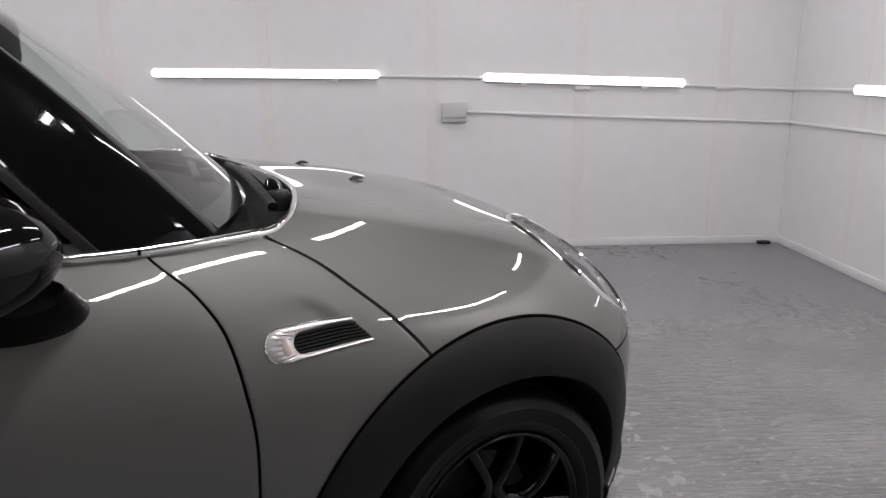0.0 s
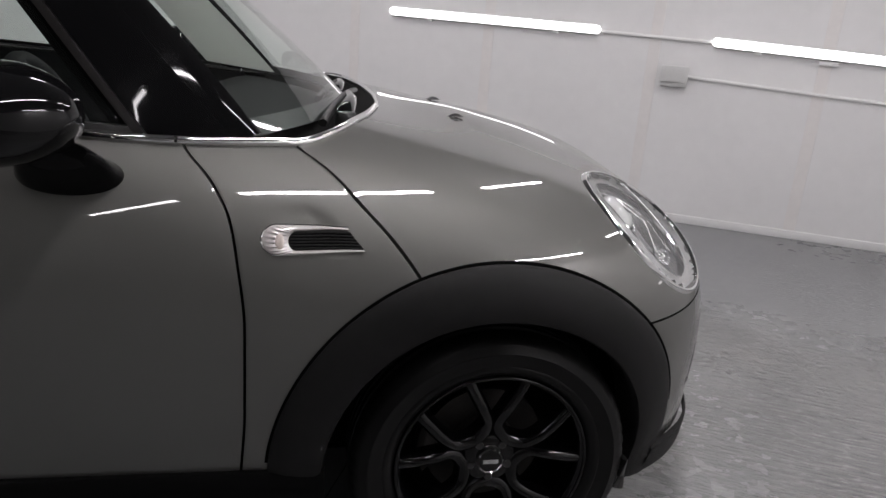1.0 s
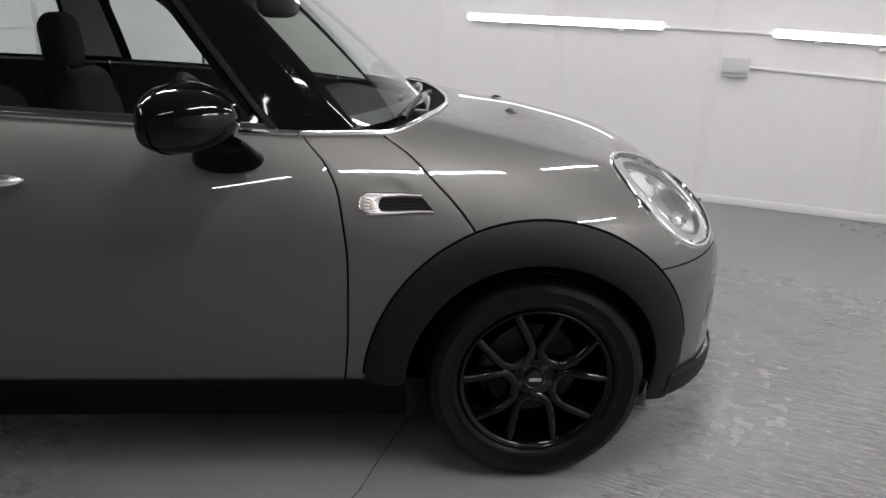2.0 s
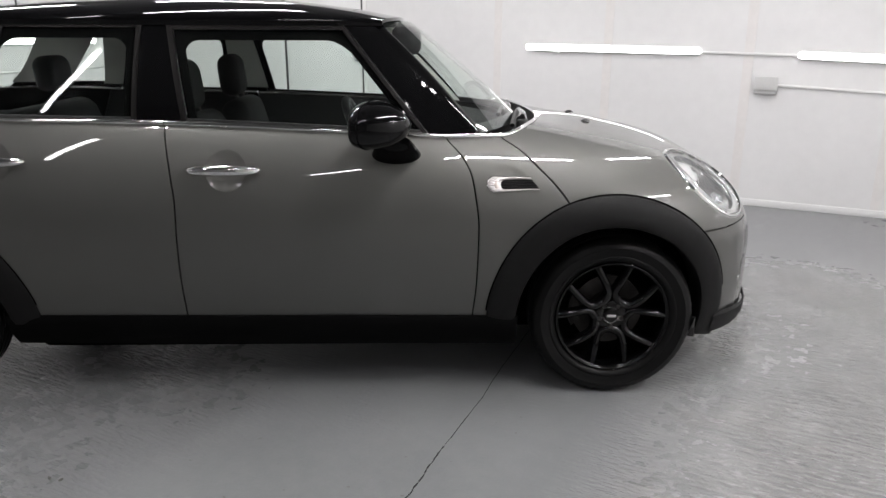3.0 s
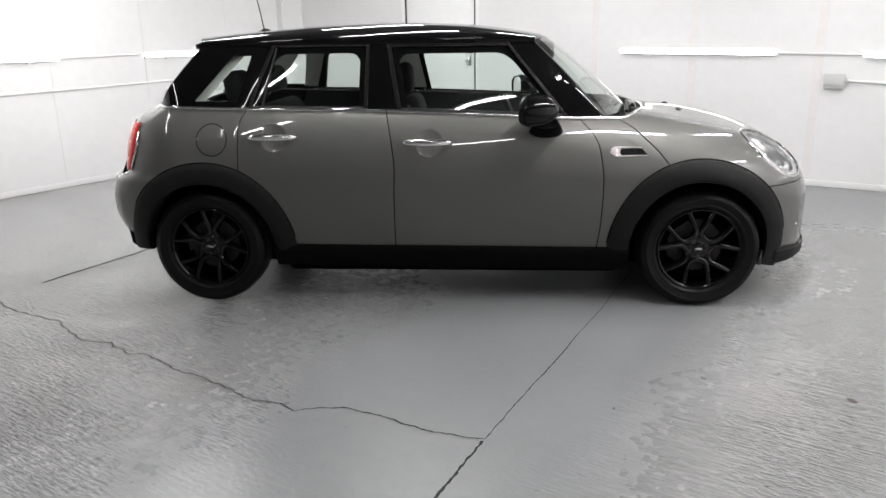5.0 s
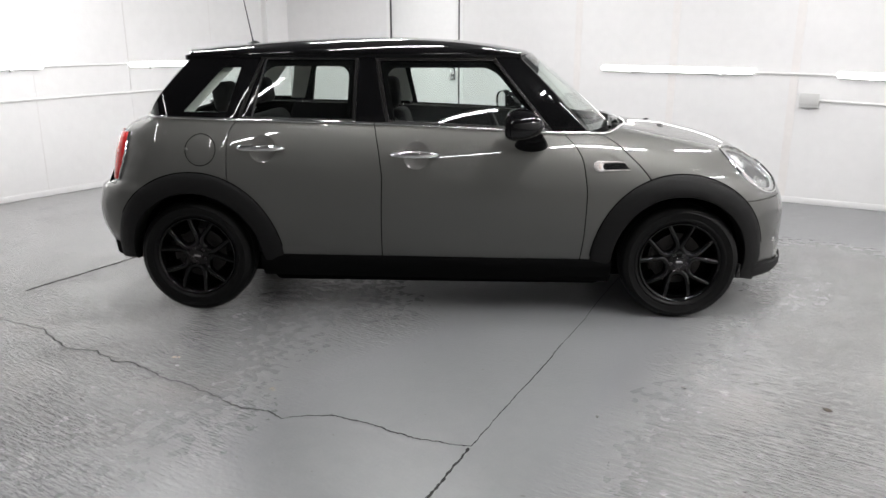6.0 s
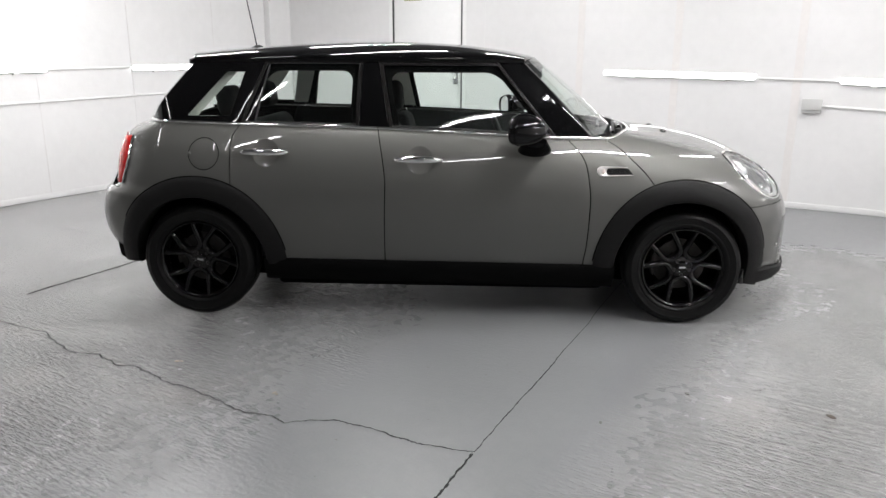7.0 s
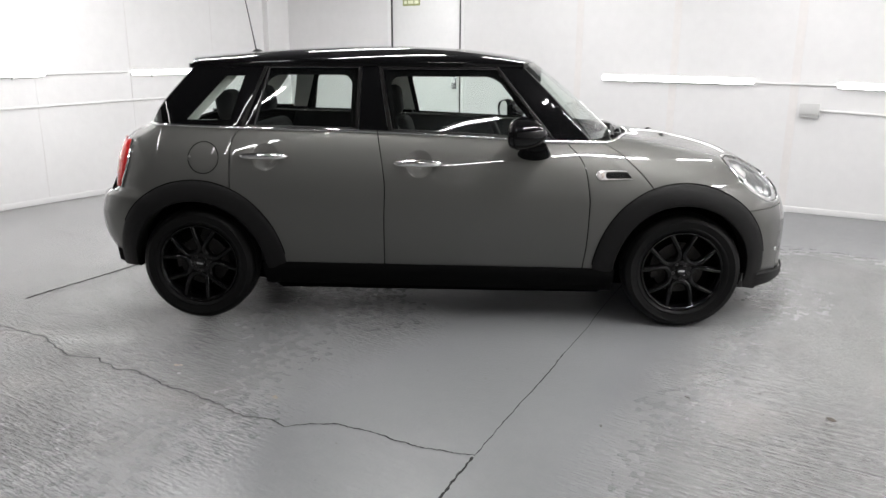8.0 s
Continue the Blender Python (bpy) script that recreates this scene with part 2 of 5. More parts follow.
def sweep(points, radius, sides=10, bm=None, flat=1.0, caps=True):
    """A round or flattened bar along points; radius may be a number or a function of 0..1."""
    bm = bm or bmesh.new()
    pts = [Vector(p) for p in points]
    rings = []
    for i, p in enumerate(pts):
        way = (pts[min(i + 1, len(pts) - 1)] - pts[max(i - 1, 0)]).normalized()
        side = way.cross(Vector((0, 0, 1)))
        side = side.normalized() if side.length > 1e-4 else Vector((1, 0, 0))
        up = side.cross(way).normalized()
        r = radius(i / (len(pts) - 1)) if callable(radius) else radius
        rings.append([bm.verts.new(p + side * math.cos(a) * r * flat + up * math.sin(a) * r) for a in (2 * math.pi * k / sides for k in range(sides))])
    for a, b in zip(rings, rings[1:]):
        for k in range(sides):
            bm.faces.new((a[k], a[(k + 1) % sides], b[(k + 1) % sides], b[k]))
    if caps:
        bm.faces.new(rings[0]), bm.faces.new(rings[-1])
    return bm


def lathe(profile, n=64, bm=None, closed=False):
    """Turns (radius, y) pairs round the y axis."""
    bm = bm or bmesh.new()
    rings = [[bm.verts.new((r * math.cos(a), y, r * math.sin(a))) for a in (2 * math.pi * k / n for k in range(n))] for r, y in profile]
    pairs = list(zip(rings, rings[1:])) + ([(rings[-1], rings[0])] if closed else [])
    for a, b in pairs:
        for k in range(n):
            bm.faces.new((a[k], a[(k + 1) % n], b[(k + 1) % n], b[k]))
    return bm


def rim_in(bm, way, depth):
    """Folds the open edges of a sheet inward, to give it the depth of a panel."""
    edges = [e for e in bm.edges if e.is_boundary]
    got = bmesh.ops.extrude_edge_only(bm, edges=edges)
    bmesh.ops.translate(bm, vec=Vector(way) * depth, verts=[g for g in got["geom"] if isinstance(g, bmesh.types.BMVert)])
    return bm


def curve(*knots):
    """A smooth curve through (place, value) knots."""
    n = len(knots)
    xs, ys = [k[0] for k in knots], [k[1] for k in knots]
    d = [(ys[i + 1] - ys[i]) / (xs[i + 1] - xs[i]) for i in range(n - 1)]
    m = [d[0]] + [0.0 if d[i - 1] * d[i] <= 0 else 2 * d[i - 1] * d[i] / (d[i - 1] + d[i]) for i in range(1, n - 1)] + [d[-1]]

    def value(x):
        if x <= xs[0]:
            return ys[0]
        if x >= xs[-1]:
            return ys[-1]
        i = max(j for j in range(n - 1) if xs[j] <= x)
        h = xs[i + 1] - xs[i]
        t = (x - xs[i]) / h
        return (1 + 2 * t) * (1 - t) ** 2 * ys[i] + t * (1 - t) ** 2 * h * m[i] + t * t * (3 - 2 * t) * ys[i + 1] + t * t * (t - 1) * h * m[i + 1]

    return value


def spline(*knots):
    """An even smoother curve through knots, with no jump in its bend."""
    xs, ys = [k[0] for k in knots], [k[1] for k in knots]
    n = len(xs)
    h = [xs[i + 1] - xs[i] for i in range(n - 1)]
    a, b = np.eye(n), np.zeros(n)
    for i in range(1, n - 1):
        a[i, i - 1], a[i, i], a[i, i + 1] = h[i - 1], 2 * (h[i - 1] + h[i]), h[i]
        b[i] = 6 * ((ys[i + 1] - ys[i]) / h[i] - (ys[i] - ys[i - 1]) / h[i - 1])
    m = [float(q) for q in np.linalg.solve(a, b)]

    def value(x):
        x = min(xs[-1], max(xs[0], x))
        i = max(j for j in range(n - 1) if xs[j] <= x)
        p, q = xs[i + 1] - x, x - xs[i]
        return (m[i] * p ** 3 + m[i + 1] * q ** 3) / (6 * h[i]) + (ys[i] / h[i] - m[i] * h[i] / 6) * p + (ys[i + 1] / h[i] - m[i + 1] * h[i] / 6) * q

    return value


def ease(t):
    t = min(1, max(0, t))
    return t * t * (3 - 2 * t)


def lerp(a, b, t):
    return a + (b - a) * t


# ---------------------------------------------------------------- room
def structure(name, bm, mat, label, smooth=False):
    return tagged(part(name, bm, mat, smooth=smooth), label, name.split("_")[0], kind="structure")


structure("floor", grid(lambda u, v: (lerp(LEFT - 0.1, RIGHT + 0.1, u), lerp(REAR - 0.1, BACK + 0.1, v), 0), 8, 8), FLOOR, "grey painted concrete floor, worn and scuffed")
DX0, DX1, DH = -3.11, -2.165, 2.12
bm = block(LEFT - 0.15, DX0, BACK, BACK + 0.15, 0, HIGH)
block(DX1, RIGHT + 0.15, BACK, BACK + 0.15, 0, HIGH, bm=bm)
block(DX0, DX1, BACK, BACK + 0.15, DH, HIGH, bm=bm)
structure("wall_back", bm, WALL, "white painted board wall behind the car")
structure("wall_right", block(RIGHT, RIGHT + 0.15, REAR, BACK, 0, HIGH), WALL, "white painted board wall")
structure("wall_left", block(LEFT - 0.15, LEFT, REAR, BACK, 0, HIGH), WALL, "white painted board wall")
# Unseen wall; its grey tone is set to shape reflections on the car.
structure("wall_front", block(LEFT - 0.15, RIGHT + 0.15, REAR - 0.15, REAR, 0, HIGH), UNSEEN_WALL, "plain grey wall closing the room, out of view")
structure("ceiling", block(LEFT - 0.15, RIGHT + 0.15, REAR - 0.15, BACK + 0.15, HIGH, HIGH + 0.1), CEIL, "plain dark ceiling")

# door leaf in its opening
door = structure("door_1", block(DX0 + 0.004, DX1 - 0.004, BACK + 0.012, BACK + 0.055, 0.008, DH - 0.004, 0.003), DOOR, "closed white flush door in the wall", True)
bm = block(DX1 - 0.120, DX1 - 0.052, BACK, BACK + 0.014, 1.045, 1.185, 0.006)
part("handle_plate", bm, SILVER, door, "metal handle plate")
bm = lathe([(0.0, -0.058), (0.016, -0.056), (0.023, -0.046), (0.020, -0.034), (0.010, -0.026), (0.010, 0.004)], 24)
part("door_knob", bm, SILVER, door, "round metal door knob").matrix_basis = pose(DX1 - 0.086, BACK, 1.095)
for z in (0.25, 1.05, 1.82):
    part("hinge", sweep([(DX0 + 0.001, BACK + 0.006, z), (DX0 + 0.001, BACK + 0.006, z + 0.1)], 0.007, 8), SILVER, door, "steel butt hinge")
for x in (DX0 - 0.03, DX1 + 0.03):
    structure("trim", block(x - 0.022, x + 0.022, BACK - 0.006, BACK + 0.001, 0.0, DH + 0.04, 0.002), DOOR, "white painted door lining")
# Solid dark strips stand for the shade in the door's shut gaps.
for x in (DX0 + 0.002, DX1 - 0.004):
    structure("trim", block(x - 0.008, x + 0.008, BACK - 0.004, BACK + 0.011, 0.01, DH - 0.01), GAP, "dark strip for the shaded gap beside the door leaf")

sign = new("exit_sign")
sign.location = (-2.833, BACK + 0.010, 2.02)
tagged(sign, "small green and cream safety sign on the door", "sign")
part("plate", block(-0.12, 0.12, -0.004, 0.0, -0.04, 0.04, 0.001), SIGN_GREEN, sign)
for x0, x1 in ((-0.10, -0.06), (-0.045, 0.03), (0.045, 0.10)):
    part("marking", block(x0, x1, -0.006, -0.004, -0.018, 0.018), SIGN_PALE, sign, smooth=False)


def skirting(name, a, b):
    """A low board along the foot of a wall."""
    (x0, y0), (x1, y1) = a, b
    structure(name, block(x0, x1, y0, y1, 0, 0.055, 0.004), WALL, "low white painted skirting board", True)


skirting("baseboard_back", (LEFT, BACK - 0.012), (DX0 - 0.06, BACK))
skirting("baseboard_back_right", (DX1 + 0.06, BACK - 0.012), (RIGHT, BACK))
skirting("baseboard_left", (LEFT, REAR), (LEFT + 0.012, BACK - 0.012))
skirting("baseboard_right", (RIGHT - 0.012, REAR), (RIGHT, BACK - 0.012))

structure("wall_boxing", block(LEFT, LEFT + 0.09, 2.50, BACK, 0, HIGH, 0.003), WALL, "white boxed pipe run in the room corner")

# wall boards, each a sheet of its own, with filled joints between them
def board(wall, x0, x1, y0, y1, z0=0.0, z1=HIGH):
    ob = part("board", block(x0, x1, y0, y1, z0, z1, 0.0006, steps=1), WALL, wall, smooth=False)
    return ob


wall_of = {o.name: o for o in bpy.data.objects if o.name.startswith("wall_")}
edges = (LEFT + 0.09, DX0 - 0.053)
board(wall_of["wall_back"], *edges, BACK - 0.002, BACK - 0.0002)
edges = (DX1 + 0.053, -1.87, -0.747, 0.24, 1.335, 2.335, 3.315, RIGHT - 0.002)
for a, b in zip(edges, edges[1:]):
    board(wall_of["wall_back"], a + 0.0015, b - 0.0015, BACK - 0.002, BACK - 0.0002)
edges = (REAR, -4.1, -2.9, -1.7, -0.5, 0.7, 2.08, BACK - 0.003)
for a, b in zip(edges, edges[1:]):
    board(wall_of["wall_right"], RIGHT - 0.002, RIGHT - 0.0002, a + 0.0015, b - 0.0015)
edges = (REAR, -4.1, -2.9, -1.7, -0.53, 0.51, 1.65, 2.50)
for a, b in zip(edges, edges[1:]):
    board(wall_of["wall_left"], LEFT + 0.0002, LEFT + 0.002, a + 0.0015, b - 0.0015)

for x in (-0.747, 0.24, 1.335, 2.335, 3.315):
    structure("trim", block(x - 0.035, x + 0.035, BACK - 0.003, BACK + 0.001, 0.056, HIGH, 0.0012), SEAM, "filled vertical joint between wall boards")
    structure("trim", block(x + 0.037, x + 0.040, BACK - 0.0032, BACK + 0.001, 0.056, HIGH), JOINT, "thin open joint between wall boards")
for y in (2.08, 0.7, -0.5, -1.7):
    structure("trim", block(RIGHT - 0.003, RIGHT + 0.001, y - 0.03, y + 0.03, 0.056, HIGH, 0.0012), SEAM, "filled vertical joint between wall boards")
for y, z0, z1 in ((0.515, 0.95, HIGH), (-0.53, 0.056, 0.92), (1.65, 0.056, HIGH), (-1.7, 0.056, HIGH)):
    structure("trim", block(LEFT - 0.001, LEFT + 0.003, y - 0.004, y + 0.004, z0, z1), JOINT, "thin open joint between wall boards")


def batten(a, b, z, out, drop=0.0):
    """A lit tube fitting on a wall, from a to b; out is the way into the room."""
    thing = new("tube_light")
    mid = ((a[0] + b[0]) / 2, (a[1] + b[1]) / 2, z)
    thing.matrix_basis = pose(*mid, 0, drop, math.degrees(math.atan2(b[1] - a[1], b[0] - a[0])))
    half = math.hypot(b[0] - a[0], b[1] - a[1]) / 2
    s = 1 if (Vector((-(b[1] - a[1]), b[0] - a[0], 0)).dot(Vector((*out, 0))) > 0) else -1
    tagged(thing, "lit white tube light fixed along the wall", "light", "wall tube lights")
    bm = block(-half + 0.012, half - 0.012, 0, s * 0.038, -0.030, 0.030, 0.004)
    part("housing", bm, PLASTIC_WHITE, thing, "slim white housing")
    n = 24
    ends = [(-half, 0.0)] + [(-half + 0.026 * (1 - math.cos(a)), math.sin(a)) for a in (0.4, 0.8, 1.2, math.pi / 2)]
    run = ends + [(-x, k) for x, k in ends[::-1]]
    bm = grid(lambda u, v: (run[round(u * 9)][0], s * (0.0382 + 0.006 * run[round(u * 9)][1] * math.sin(math.pi * v)), 0.026 * run[round(u * 9)][1] * math.cos(math.pi * v)), 9, n)
    part("diffuser", bm, TUBE, thing, "glowing milky diffuser")
    for e in (-0.6, 0.6):
        part("bracket", block(e * half - 0.02, e * half + 0.02, 0, s * 0.034, -0.048, -0.028, 0.003), PLASTIC_WHITE, thing)
    return thing


for x0, x1, z, drop in ((-0.469, 0.99, 1.196, 0.7), (1.677, 3.042, 1.146, 1.85)):
    batten((x0, BACK), (x1, BACK), z, (0, -1), drop)
for y0, y1 in ((-1.90, -0.44), (0.493, 1.953)):
    batten((LEFT, y0), (LEFT, y1), 1.232, (1, 0))
for y0, y1 in ((0.67, 2.13),):
    batten((RIGHT, y0), (RIGHT, y1), 1.096, (-1, 0))


def ceiling_tube(x, y, mat, half=0.88):
    """A bare lit tube along the ceiling, out of view."""
    thing = new("ceiling_tube_light")
    thing.matrix_basis = pose(x, y, HIGH, 0, 0, 90)
    tagged(thing, "long lit white tube light, put unseen on the ceiling", "light", "ceiling tube lights")
    part("housing", block(-half, half, -0.03, 0.03, -0.035, 0, 0.005), PLASTIC_WHITE, thing, "slim white housing")
    part("diffuser", grid(lambda u, v: (lerp(-half + 0.012, half - 0.012, u), 0.0205 * math.cos(math.pi * v), -0.034 - 0.022 * math.sin(math.pi * v)), 2, 20), mat, thing, "glowing milky diffuser")


for x in (-2.5, -0.5, 1.5):
    for y, mat in ((-3.65, TUBE_NEAR), (-1.05, TUBE_MID), (1.45, TUBE_FAR)):
        ceiling_tube(x, y, mat)
# Three more unseen tubes, added to brighten the right and left sides.
ceiling_tube(3.4, -1.05, TUBE_MID)
for x, y in ((3.1, 1.45), (-3.9, -1.05)):
    ceiling_tube(x, y, TUBE_FAR, 0.6)


def conduit(points, label):
    """A thin surface pipe along a wall, with clips."""
    thing = tagged(part("conduit", sweep(points, 0.011, 10), PLASTIC_WHITE), label, "conduit")
    return thing


conduit([(0.99, BACK - 0.012, 1.178), (1.677, BACK - 0.012, 1.164)], "thin white conduit between two tube lights")
conduit([(3.042, BACK - 0.012, 1.108), (RIGHT - 0.012, BACK - 0.012, 1.080), (RIGHT - 0.012, 2.13, 1.093)], "thin white conduit bent round the room corner")
conduit([(1.555, BACK - 0.012, 0.944), (2.4, BACK - 0.012, 0.906), (RIGHT - 0.014, BACK - 0.012, 0.856), (RIGHT - 0.012, BACK - 0.014, 0.856), (RIGHT - 0.012, -3.0, 0.91)], "thin white conduit from the junction box along the wall")
conduit([(LEFT + 0.012, -0.44, 1.226), (LEFT + 0.012, 0.493, 1.240)], "thin white conduit between two tube lights")
conduit([(LEFT + 0.012, -4.6, 0.862), (LEFT + 0.012, BACK - 0.02, 0.985)], "thin white conduit low along the wall")

box = new("junction_box")
box.location = (1.483, BACK, 0.942)
tagged(box, "grey plastic junction box with a lid on the wall", "junction box")
part("body", block(-0.08, 0.08, -0.055, 0, -0.062, 0.05, 0.005), GREY_BOX, box)
part("lid", block(-0.083, 0.083, -0.068, -0.0555, -0.035, 0.064, 0.005), GREY_BOX, box, "pale grey lid")
for x in (2.349, 3.316):
    tagged(part("cable_clip", block(x - 0.05, x + 0.05, BACK - 0.03, BACK, 1.082, 1.107, 0.004), PLASTIC_WHITE), "small white cable clip on the wall", "clip", "cable clips")
tagged(part("floor_plug", block(3.655, 3.745, BACK - 0.05, BACK - 0.013, 0, 0.022, 0.004), BLACK_SATIN), "small black block at the foot of the wall", "block")


def crack(name, points, width, wander, step, seed, label):
    """A narrow dirty strip that wanders along points."""
    rng = random.Random(seed)
    pts, off = [], 0.0
    for (x0, y0), (x1, y1) in zip(points, points[1:]):
        n = max(2, int(math.hypot(x1 - x0, y1 - y0) / step))
        for i in range(n):
            off = off * 0.75 + rng.uniform(-wander, wander)
            d = math.hypot(x1 - x0, y1 - y0)
            pts.append((lerp(x0, x1, i / n) - (y1 - y0) / d * off, lerp(y0, y1, i / n) + (x1 - x0) / d * off))
    bm, last = bmesh.new(), None
    for i, (x, y) in enumerate(pts):
        a, b = pts[max(0, i - 1)], pts[min(len(pts) - 1, i + 1)]
        d = math.hypot(b[0] - a[0], b[1] - a[1]) or 1
        nx, ny, w = -(b[1] - a[1]) / d, (b[0] - a[0]) / d, width * rng.uniform(0.45, 1.3)
        now = (bm.verts.new((x + nx * w / 2, y + ny * w / 2, 0.0012)), bm.verts.new((x - nx * w / 2, y - ny * w / 2, 0.0012)))
        if last:
            bm.faces.new((last[0], last[1], now[1], now[0]))
        last = now
    tagged(part(name, bm, CRACK, smooth=False), label, "crack", kind="structure")


crack("floor_joint", [(1.24, -4.6), (1.057, -2.846), (1.024, -2.533)], 0.0105, 0.0030, 0.012, 3, "straight cracked joint in the floor")
crack("floor_joint", [(1.024, -2.533), (0.990, -2.106), (0.963, -1.75), (0.932, -1.43)], 0.0050, 0.0018, 0.012, 4, "straight cracked joint in the floor")
crack("floor_joint", [(0.932, -1.43), (0.906, -1.08), (0.865, -0.78), (0.78, 0.2), (0.6, 2.8)], 0.0032, 0.0012, 0.012, 6, "fine straight joint in the floor")
crack("floor_joint_left", [(-2.09, -2.36), (-2.118, -2.165), (-2.143, -1.80), (-2.173, -1.575), (-2.30, 0.2), (-2.45, 2.8)], 0.0230, 0.0022, 0.014, 5, "straight cracked joint in the floor")
crack("floor_hairline", [(-3.95, -1.18), (-3.45, -1.22), (-3.02, -1.25)], 0.0040, 0.003, 0.014, 8, "fine hairline crack in the floor")
crack("floor_crack", [(1.024, -2.533), (0.953, -2.564), (0.867, -2.58), (0.726, -2.595), (0.59, -2.589), (0.464, -2.604), (0.355, -2.661), (0.296, -2.724), (0.217, -2.719), (0.117, -2.742), (-0.008, -2.745), (-0.12, -2.719), (-0.222, -2.72), (-0.368, -2.732), (-0.657, -2.687), (-0.75, -2.723), (-0.923, -2.691), (-1.068, -2.741), (-1.241, -2.705), (-1.414, -2.659), (-1.625, -2.686), (-1.771, -2.688), (-2.6, -2.6)], 0.0076, 0.0048, 0.010, 7, "long jagged crack across the floor")


def grit(x, y, size, seed, mat, label):
    """A small flat crumb on the floor."""
    rng = random.Random(seed)
    bm = bmesh.new()
    top = [bm.verts.new((size * rng.uniform(0.55, 1.0) * math.cos(a), size * rng.uniform(0.3, 0.6) * math.sin(a), 0.0035)) for a in (2 * math.pi * k / 9 for k in range(9))]
    foot = [bm.verts.new((v.co.x * 1.15, v.co.y * 1.15, 0.0)) for v in top]
    bm.faces.new(top)
    for k in range(9):
        bm.faces.new((top[k], foot[k], foot[(k + 1) % 9], top[(k + 1) % 9]))
    ob = part("floor_debris", bm, mat, smooth=False)
    ob.matrix_basis = pose(x, y, 0.0004, 0, 0, rng.uniform(0, 360))
    tagged(ob, label, "debris", "crumbs on the floor")


BROWN = material("dry_leaf_brown", (0.055, 0.043, 0.032), 0.8, spread=0.3, scale=60)
DIRT = material("floor_dirt", (0.115, 0.112, 0.105), 0.8, spread=0.3, scale=60)
PALE_GRIT = material("pale_grit", (0.42, 0.36, 0.29), 0.8, spread=0.3, scale=60)
grit(2.097, -1.555, 0.024, 1, BROWN, "dry brown crumb of leaf on the floor")
for k, (x, y, r) in enumerate(((1.559, -1.647, 0.014), (1.818, -1.448, 0.009), (1.938, -1.574, 0.007), (-0.461, -2.217, 0.012), (-0.421, -2.218, 0.008), (1.336, -2.083, 0.010), (-0.06, -2.165, 0.009), (-0.02, -2.155, 0.008))):
    grit(x, y, r, 20 + k, DIRT, "small dark crumb of dirt on the floor")
for k, (x, y, r) in enumerate(((-0.54, -2.551, 0.013), (-0.52, -2.54, 0.009), (0.078, -2.557, 0.011), (0.095, -2.562, 0.008))):
    grit(x, y, r, 50 + k, PALE_GRIT, "small pale crumb of grit on the floor")

# ---------------------------------------------------------------- car: its forms
NOSE, TAIL, AXLE, HUB = 2.035, -1.94, 1.2835, 0.305


def plan(x):
    """Half width along the car."""
    if x > 0.9:
        return 0.862 * max(0.0, 1 - min(1, (x - 0.9) / (NOSE - 0.9)) ** 4.4) ** 0.68
    if x < -0.9:
        return 0.862 * max(0.0, 1 - min(1, (-0.9 - x) / (-0.9 - TAIL)) ** 6) ** 0.42
    return 0.862


crest_of = curve((-1.94, 0.62), (-1.88, 0.75), (-1.81, 0.98), (-1.757, 1.015), (-1.668, 1.045), (-1.6, 1.075), (-1.5, 1.12), (-1.4, 1.135), (-0.3, 1.10), (0.65, 1.05), (0.86, 1.008), (1.06, 0.978), (1.28, 0.943), (1.54, 0.888), (1.66, 0.848), (1.78, 0.785), (1.89, 0.69), (1.97, 0.58), (2.035, 0.46))
waist = curve((-1.94, 0.60), (-1.5, 0.66), (-1.0, 0.68), (1.2, 0.68), (1.6, 0.60), (2.035, 0.45))
crest_front = spline((-1.0, 1.1223), (-0.3, 1.10), (0.25, 1.077), (0.65, 1.047), (0.86, 1.012), (1.06, 0.979), (1.28, 0.940), (1.54, 0.886), (1.66, 0.848), (1.78, 0.785), (1.89, 0.69), (1.97, 0.58), (2.035, 0.46))


def crest(x):
    """Height of the body's top along the middle."""
    return lerp(crest_of(x), crest_front(x), ease((x + 0.5) / 0.5)) if x > -0.5 else crest_of(x)


belt = curve((-1.6, 1.037), (-1.51, 1.037), (-1.035, 1.025), (-0.31, 1.009), (0.364, 0.980), (0.654, 0.965), (0.86, 0.961))
gap_front = curve((0.30, 0.762), (0.47, 0.775), (0.66, 0.778), (0.78, 0.765), (0.845, 0.752), (0.905, 0.720), (0.955, 0.672), (1.0, 0.640))
gap_mid = curve((0.30, -0.278), (0.60, -0.270), (0.737, -0.265), (0.848, -0.277), (1.013, -0.311), (1.05, -0.32))
gap_rear = curve((0.30, -1.066), (0.80, -1.067), (0.896, -1.066), (0.963, -1.061), (1.02, -1.033), (1.06, -1.01))
gap_bonnet = curve((0.70, 1.125), (0.762, 1.082), (0.819, 1.035), (0.868, 0.984), (0.914, 0.934), (0.94, 0.894), (0.962, 0.853), (1.0, 0.80))
loop = curve((0.0, 1.075), (0.2, 1.062), (0.311, 1.044), (0.42, 1.020), (0.519, 0.986), (0.60, 0.950), (0.656, 0.912), (0.684, 0.882), (0.697, 0.856), (0.77, 0.80))
roof_half = curve((-1.42, 0.53), (-1.0, 0.585), (0.0, 0.60), (0.4, 0.57), (0.9, 0.52))
roof_top = curve((-1.42, 1.378), (-1.09, 1.415), (-0.73, 1.440), (-0.29, 1.451), (0.04, 1.440), (0.27, 1.412), (0.50, 1.362))
EAVES = 1.352


def power(x):
    """How square the shoulder is: fuller along the doors, rounder over the front wheels."""
    t = min(1, max(0, (x - 0.5) / 0.9))
    return 0.157 + 0.055 * t ** 3 * (10 - 15 * t + 6 * t * t)


